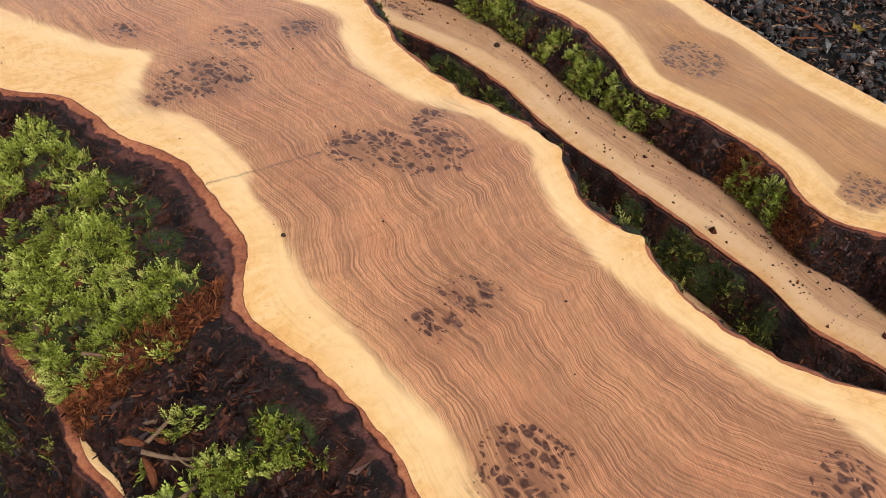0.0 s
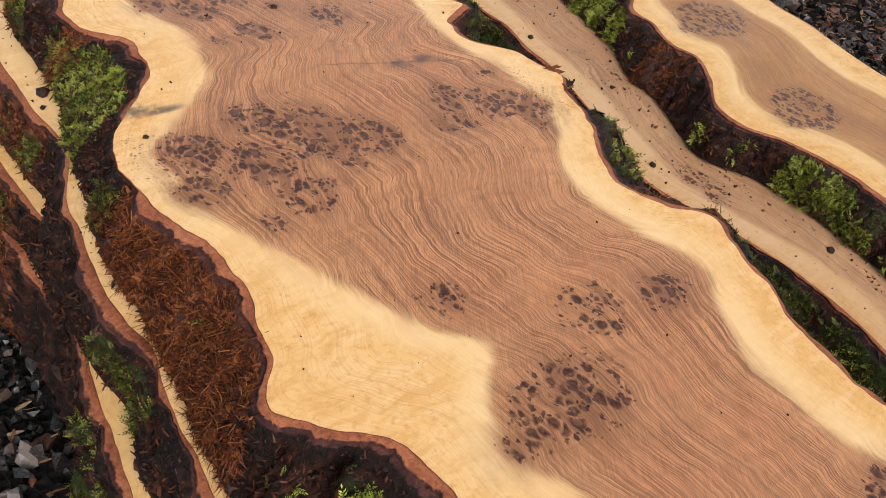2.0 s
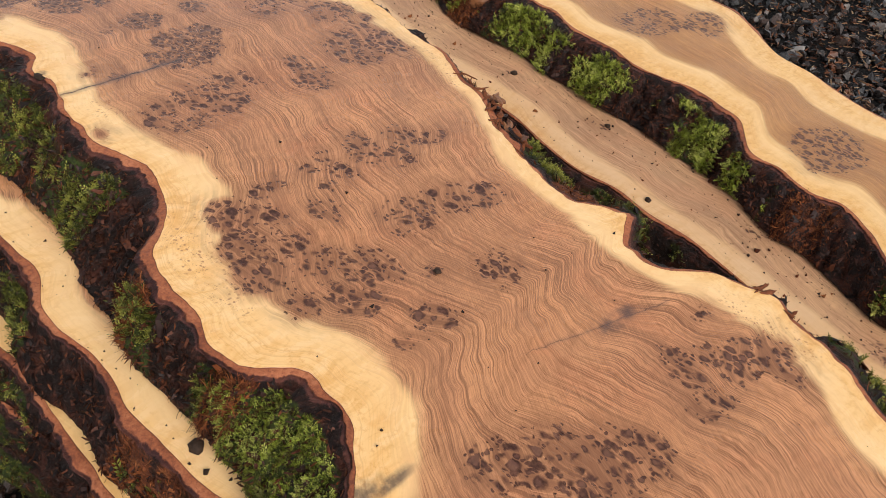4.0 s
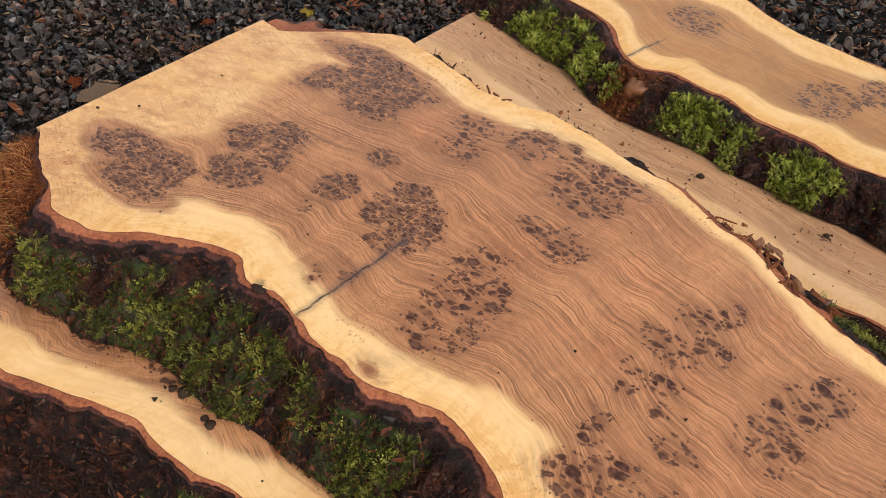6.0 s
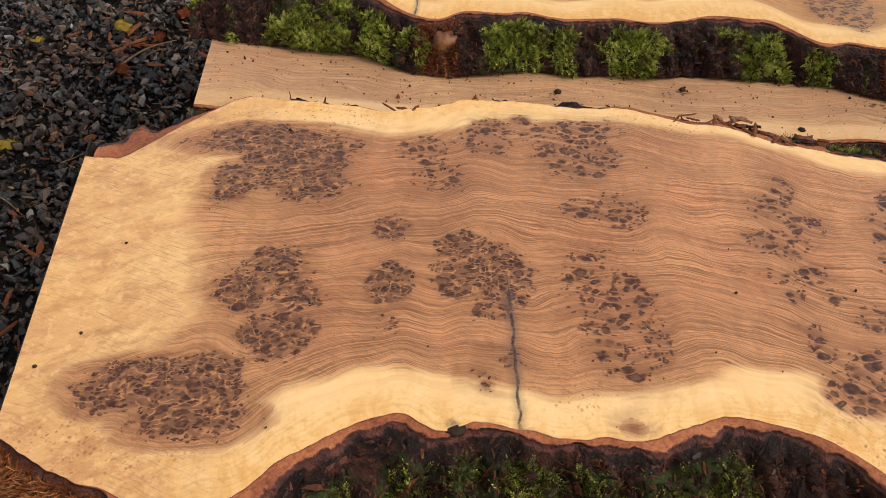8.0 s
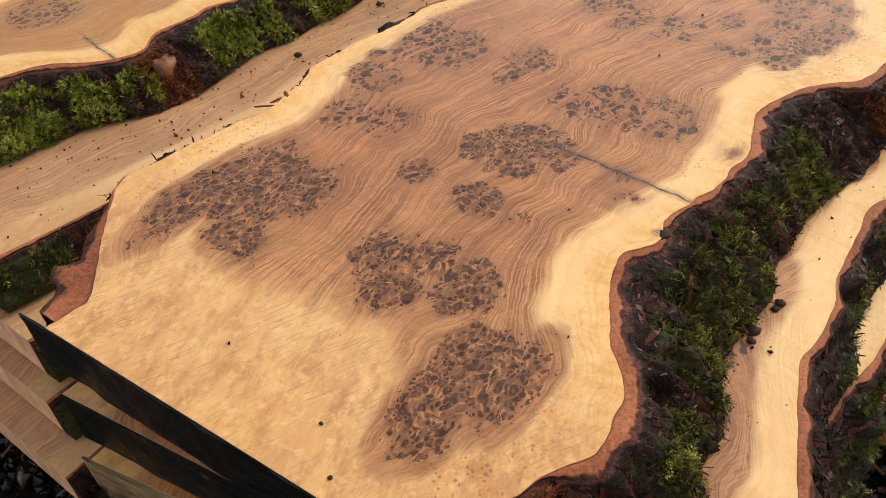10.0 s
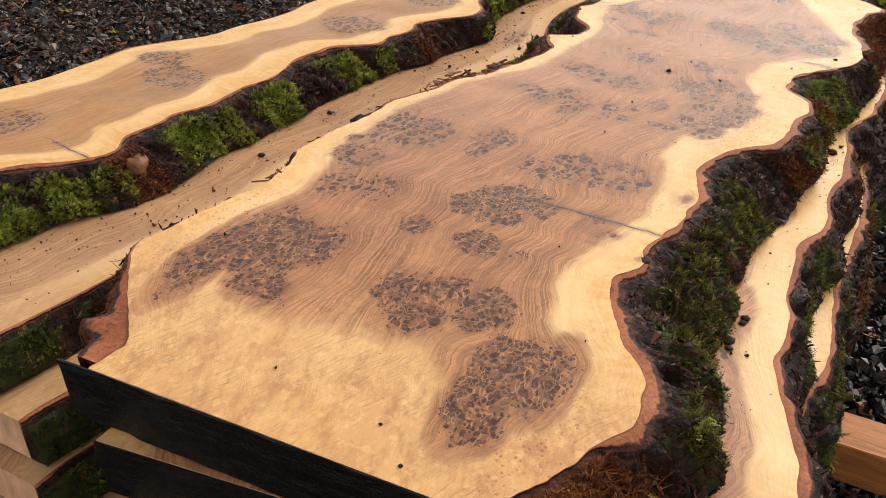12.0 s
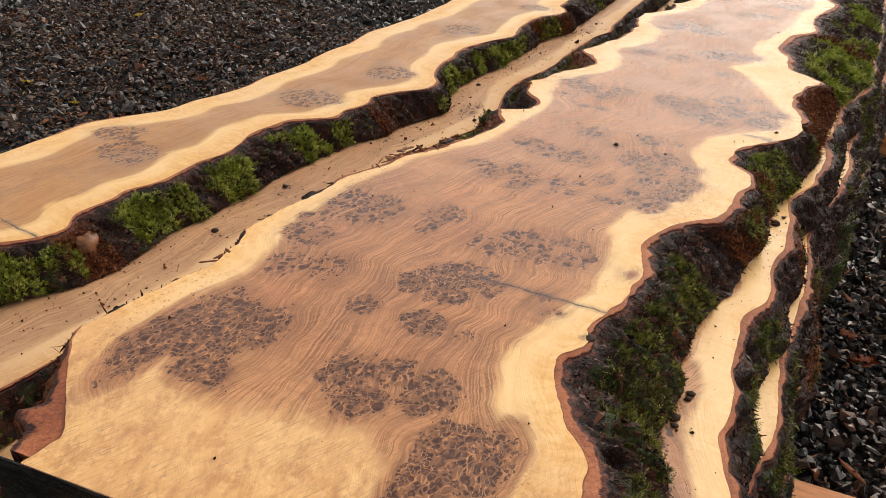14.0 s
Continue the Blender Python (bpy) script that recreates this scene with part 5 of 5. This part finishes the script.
for i, (x, y, kind) in enumerate([(-3.47, 2.03, 1), (-3.28, 1.96, 1), (-3.13, 2.55, 1), (-3.36, 2.47, 1), (-3.38, 1.53, 1), (-3.60, 1.27, 0), (-3.62, 1.75, 0), (-3.24, 1.36, 0), (-3.50, 2.21, 0), (-3.01, 2.47, 0), (-3.55, 2.24, 0),
                                  (-3.07, 2.30, 0), (-2.95, 2.62, 0), (-3.7, 1.95, 0), (-0.69, 3.77, 1), (-0.80, 3.36, 1), (0.48, 4.24, 1), (-1.28, 0.29, 0), (-1.18, 0.33, 0), (-0.3, 3.1, 0), (-1.4, 2.7, 0), (-0.6, 2.6, 0), (0.2, 3.3, 0), (-1.9, 2.6, 0), (-1.05, 2.45, 0)]):
    leaf = part("fallen_leaf", lobed_leaf(0.030 + 0.012 * ((i * 7) % 5) / 5, i), YELLOW_LEAF if kind else RED_LEAF, None, smooth=True)
    leaf.matrix_world = pose(x, y, top_of_gravel + 0.012, 12 * math.sin(i * 3), 14 * math.cos(i * 5), i * 73)
    tagged(leaf, "wet yellow maple leaf on the gravel" if kind else "curled red-brown leaf on the gravel", "leaf", "fallen leaves")

strips = random.Random(5)
def strew(count, cx, cy, sx, sy, z, mat, name, label, cat, group, l=(0.03, 0.08), w=(0.006, 0.018)):
    for i in range(count):
        ob = part(name, splinter(strips.uniform(*l), strips.uniform(*w), strips.uniform(0.0015, 0.005), strips.randint(0, 9999)), mat)
        ob.matrix_world = pose(cx + strips.gauss(0, sx), cy + strips.gauss(0, sy), z + strips.uniform(0.0, 0.012), strips.uniform(-15, 15), strips.uniform(-12, 12), strips.uniform(0, 360))
        tagged(ob, label, cat, group)

strew(26, -3.52, 2.22, 0.09, 0.07, top_of_gravel, RED_BARK, "bark_strip", "torn red bark strip on wet gravel", "bark", "bark litter")
strew(22, -3.05, 2.52, 0.16, 0.10, top_of_gravel, RED_BARK, "bark_strip", "torn red bark strip on wet gravel", "bark", "bark litter")
strew(14, -3.25, 1.50, 0.22, 0.35, top_of_gravel, RED_BARK, "bark_strip", "torn red bark strip on wet gravel", "bark", "bark litter")
strew(16, -1.0, 3.1, 0.8, 0.45, top_of_gravel, RED_BARK, "bark_strip", "torn red bark strip on wet gravel", "bark", "bark litter", (0.04, 0.10))
strew(14, -1.2, 0.22, 0.35, 0.07, top_of_gravel, RED_BARK, "bark_strip", "torn red bark strip on wet gravel", "bark", "bark litter")
strew(12, -3.4, 1.85, 0.35, 0.4, top_of_gravel, CHIP, "wood_chip", "pale split wood chip on gravel", "wood chip", "wood chips", (0.015, 0.06), (0.004, 0.010))
strew(12, -0.9, 2.9, 0.8, 0.4, top_of_gravel, CHIP, "wood_chip", "pale split wood chip on gravel", "wood chip", "wood chips", (0.02, 0.05), (0.006, 0.014))
strew(1, -3.515, 1.28, 0.0, 0.0, top_of_gravel + 0.01, TWIG, "wood_chunk", "grey-brown chunk of weathered wood on gravel", "wood chunk", "", (0.13, 0.14), (0.06, 0.065))
strew(24, 1.5, 0.32, 0.5, 0.10, top_of_gravel, RED_BARK, "bark_strip", "rust-brown bark litter beside the stack", "bark", "bark litter", (0.05, 0.14), (0.010, 0.03))

# brown shreds between the stones, too many to count
r = np.random.default_rng(55)
boxes = [(-4.4, -2.75, 0.3, 3.0, 2600), (-2.7, 0.9, 2.05, 3.2, 6000), (-2.4, 0.9, -0.3, 0.42, 1500), (-2.6, 1.2, 3.2, 5.0, 12000)]
roots = np.concatenate([np.stack([r.uniform(a, b, n), r.uniform(c, d, n), np.full(n, top_of_gravel - 0.002) + 0.010 * r.random(n)], -1) for a, b, c, d, n in boxes])
flat = r.normal(size=(len(roots), 3)) * np.array([1, 1, 0.12])
litter = blades("bark_litter", roots, flat, 0.020, 0.005, flake_material("mixed_litter", (0.05, 0.02, 0.012), (0.14, 0.05, 0.022), (0.20, 0.09, 0.045), (0.34, 0.24, 0.14)), None, bend=0.15, spread=0.1, seed=56)
tagged(litter, "fine brown bark litter among the stones", "litter", kind="stuff")

# twigs
for i, (x, y, z, l, rad, turn) in enumerate([(-0.527, 0.463, -0.048, 0.05, 0.0022, 60), (-0.498, 0.460, -0.048, 0.04, 0.0020, 10), (-0.431, 0.468, -0.045, 0.055, 0.0024, 115), (-0.388, 0.463, -0.047, 0.075, 0.0026, 50), (-0.359, 0.463, -0.048, 0.05, 0.0024, 95),
                                             (-3.03, 2.36, top_of_gravel + 0.012, 0.22, 0.004, 35), (-3.20, 1.72, top_of_gravel + 0.008, 0.10, 0.002, -30), (-3.1, 1.9, top_of_gravel + 0.01, 0.07, 0.002, 50), (-1.2, 2.55, top_of_gravel + 0.01, 0.16, 0.003, 20)]):
    ob = part("twig", twig(l, rad, i + 1, 1 if i % 2 else 0), TWIG, None, smooth=True)
    ob.matrix_world = pose(x, y, z, 8 * math.sin(i), 10 * math.cos(2 * i), turn)
    tagged(ob, "thin broken twig lying in bark" if i < 5 else "thin brown stick on wet gravel", "twig", "twigs")


def crumb(size, seed):
    """A lump of soil and sawdust."""
    bm = bmesh.new()
    bmesh.ops.create_icosphere(bm, subdivisions=2, radius=size)
    for v in bm.verts:
        v.co *= 1 + 0.45 * noise.noise(v.co / size * 1.4 + Vector((seed, 0, 0)))
        v.co.z *= 0.6
    return bm


SOIL = flake_material("dark_soil_crumb", (0.018, 0.012, 0.009), (0.045, 0.026, 0.016))
for i, (x, y, z, size) in enumerate([(-2.190, 0.573, -STEP, 0.006), (-2.247, 0.583, -STEP, 0.008), (-2.262, 0.579, -STEP, 0.005), (-2.202, 0.575, -STEP, 0.005), (-1.585, 0.857, 0, 0.0045), (-1.373, 0.579, 0, 0.0035), (-1.62, 0.535, -STEP, 0.009), (-1.579, 1.411, ZB, 0.006),
                                     (-1.998, 1.549, ZB, 0.007), (-1.76, 1.548, ZB, 0.006), (-1.187, 1.342, ZB, 0.006), (-2.653, 0.849, 0, 0.002), (-2.690, 0.804, 0, 0.0025), (-0.907, 1.455, ZB, 0.007), (-0.536, 0.674, 0, 0.003)]):
    ob = part("soil_crumb", crumb(size, i), SOIL, None, smooth=True)
    ob.matrix_world = pose(x, y, z + size * 0.3, 0, 0, i * 50)
    tagged(ob, "dark crumb of soil on sawn wood", "crumb", "crumbs on the wood")

# fine crumbs strewn over the sawn tops
r = np.random.default_rng(66)
def crumbs(name, n, fx, label, grain=0.0013, material=None):
    p = fx(n)
    v, f = [], []
    base = np.array([(1, 0, 0), (-0.4, 0.8, 0.1), (-0.5, -0.8, 0), (0, 0.1, 0.8), (0.1, 0, -0.4)])
    tri = np.array([(0, 1, 3), (1, 2, 3), (2, 0, 3), (1, 0, 4), (2, 1, 4), (0, 2, 4)])
    s = grain * np.exp(0.5 * r.normal(size=n))
    R = rotations(n, r)
    w = np.einsum("nij,vj->nvi", R, base) * s[:, None, None] + p[:, None]
    ob = obj(name, w.reshape(-1, 3), (tri[None] + (np.arange(n) * 5)[:, None, None]).reshape(-1, 3), material or SOIL, smooth=False)
    tagged(ob, label, "crumbs", kind="stuff")

def on_second(n):
    x = r.uniform(-2.66, 0.0, n)
    near, far = B_NEAR(x) + 0.01, C_FOOT(x) - 0.005
    return np.stack([x, near + (far - near) * r.random(n) ** 0.6, np.full(n, ZB + 0.0008)], -1)

def on_top(n):
    x = r.uniform(-2.68, 0.1, n)
    return np.stack([x, A_LEFT(x) + 0.02 + (A_RIGHT(x) - A_LEFT(x) - 0.04) * r.random(n), np.full(n, 0.0012)], -1)

def on_strip(n):
    x = r.uniform(-2.68, -1.3, n)
    return np.stack([x, D_LEFT(x) + (A_FOOT(x) - D_LEFT(x)) * r.random(n), np.full(n, -STEP + 0.0008)], -1)

crumbs("sawdust_crumbs", 900, on_second, "dark crumbs strewn over the rough-sawn slab")
crumbs("bark_crumbs", 130, on_second, "dark bark crumbs on the rough-sawn slab", 0.0026, RUST_PLATES)
crumbs("fine_crumbs", 110, on_top, "a few dark specks on the planed slab")
crumbs("strip_crumbs", 70, on_strip, "dark specks on the lower slab edge")

# the torn knots
def knot(x, y, z, size, turn, tilt, seed, parent, label, mat=None):
    bm = bmesh.new()
    bmesh.ops.create_icosphere(bm, subdivisions=3, radius=1)
    for v in bm.verts:
        k = 1 + 0.28 * noise.noise(v.co * 1.7 + Vector((seed, 3, 1))) + 0.1 * noise.noise(v.co * 6 + Vector((seed, 0, 0)))
        v.co = Vector((v.co.x * size[0], v.co.y * size[1], v.co.z * size[2])) * k
    ob = part("torn_knot", bm, mat or KNOT, parent, label, smooth=True)
    ob.matrix_world = pose(x, y, z, tilt, 0, turn)
    return ob

golden = [o for o in bpy.data.objects if o.name.startswith("live_edge_board") and "golden" in o["label"]][0]
knot(-2.205, 1.670, -0.120, (0.026, 0.022, 0.022), 20, 30, 2, golden, "torn pale knot in the bark")
knot(-2.246, 0.704, -0.0015, (0.0105, 0.0065, 0.0035), 10, 0, 7, top_slab, "small dark hollow knot", SOIL)
knot(-0.436, 0.575, -0.018, (0.010, 0.009, 0.010), 0, 0, 4, top_slab, "small sawn knot in the bark")
knot(-0.505, 0.545, -0.030, (0.018, 0.016, 0.012), 0, 0, 5, top_slab, "rusty rotten knot in the bark")

# a rusty-red painted block at the far edge of the yard
b = plank("timber_offcut", (0.26, 0.16, 0.12), BEARER, None, 0.004)
b.matrix_world = pose(-3.98, 2.42, GZ + 0.066, 0, 0, 25)
tagged(b, "orange-brown timber offcut lying on the gravel", "timber")

# torn splinters along the edge that faces the second stack
edge_bits = random.Random(9)
for i in range(22):
    x = edge_bits.choice((-1.86, -1.82, -1.74, -2.28, -1.30, -1.24)) + edge_bits.gauss(0, 0.02)
    ob = part("bark_splinter", splinter(edge_bits.uniform(0.014, 0.032), edge_bits.uniform(0.003, 0.007), 0.0015, i), RED_BARK)
    ob.matrix_world = pose(x, float(A_RIGHT(np.array([x]))[0]) + edge_bits.uniform(0.004, 0.016), -0.001 + edge_bits.uniform(0, 0.003), edge_bits.uniform(-15, 10), edge_bits.uniform(-12, 12), edge_bits.uniform(0, 360))
    tagged(ob, "red-brown bark splinter at the slab edge", "splinter", "splinters")

for i in range(16):
    x = edge_bits.uniform(-0.62, -0.22)
    ob = part("bark_splinter", splinter(edge_bits.uniform(0.02, 0.05), edge_bits.uniform(0.003, 0.008), 0.002, 50 + i), RED_BARK if i % 3 else TWIG)
    y = edge_bits.uniform(0.43, 0.50)
    ob.matrix_world = pose(x, y, -0.050 - (0.5 - y) * 0.35 + 0.008, edge_bits.uniform(-25, 5), edge_bits.uniform(-12, 12), edge_bits.uniform(0, 360))
    tagged(ob, "torn red-brown splinter lying in the bark", "splinter", "splinters")

# a torn crust of bark that leans over onto the second stack
for i in range(26):
    x = edge_bits.uniform(-1.83, -1.69)
    ob = part("bark_splinter", splinter(edge_bits.uniform(0.016, 0.038), edge_bits.uniform(0.007, 0.014), edge_bits.uniform(0.002, 0.004), 90 + i), (RED_BARK, KNOT, PLATES)[i % 3])
    ob.matrix_world = pose(x, float(A_RIGHT(np.array([x]))[0]) + edge_bits.uniform(0.012, 0.040), edge_bits.uniform(-0.016, 0.002), edge_bits.uniform(-35, 20), edge_bits.uniform(-25, 25), edge_bits.gauss(-20, 35))
    tagged(ob, "torn crust of dark red bark at the slab edge", "splinter", "splinters")
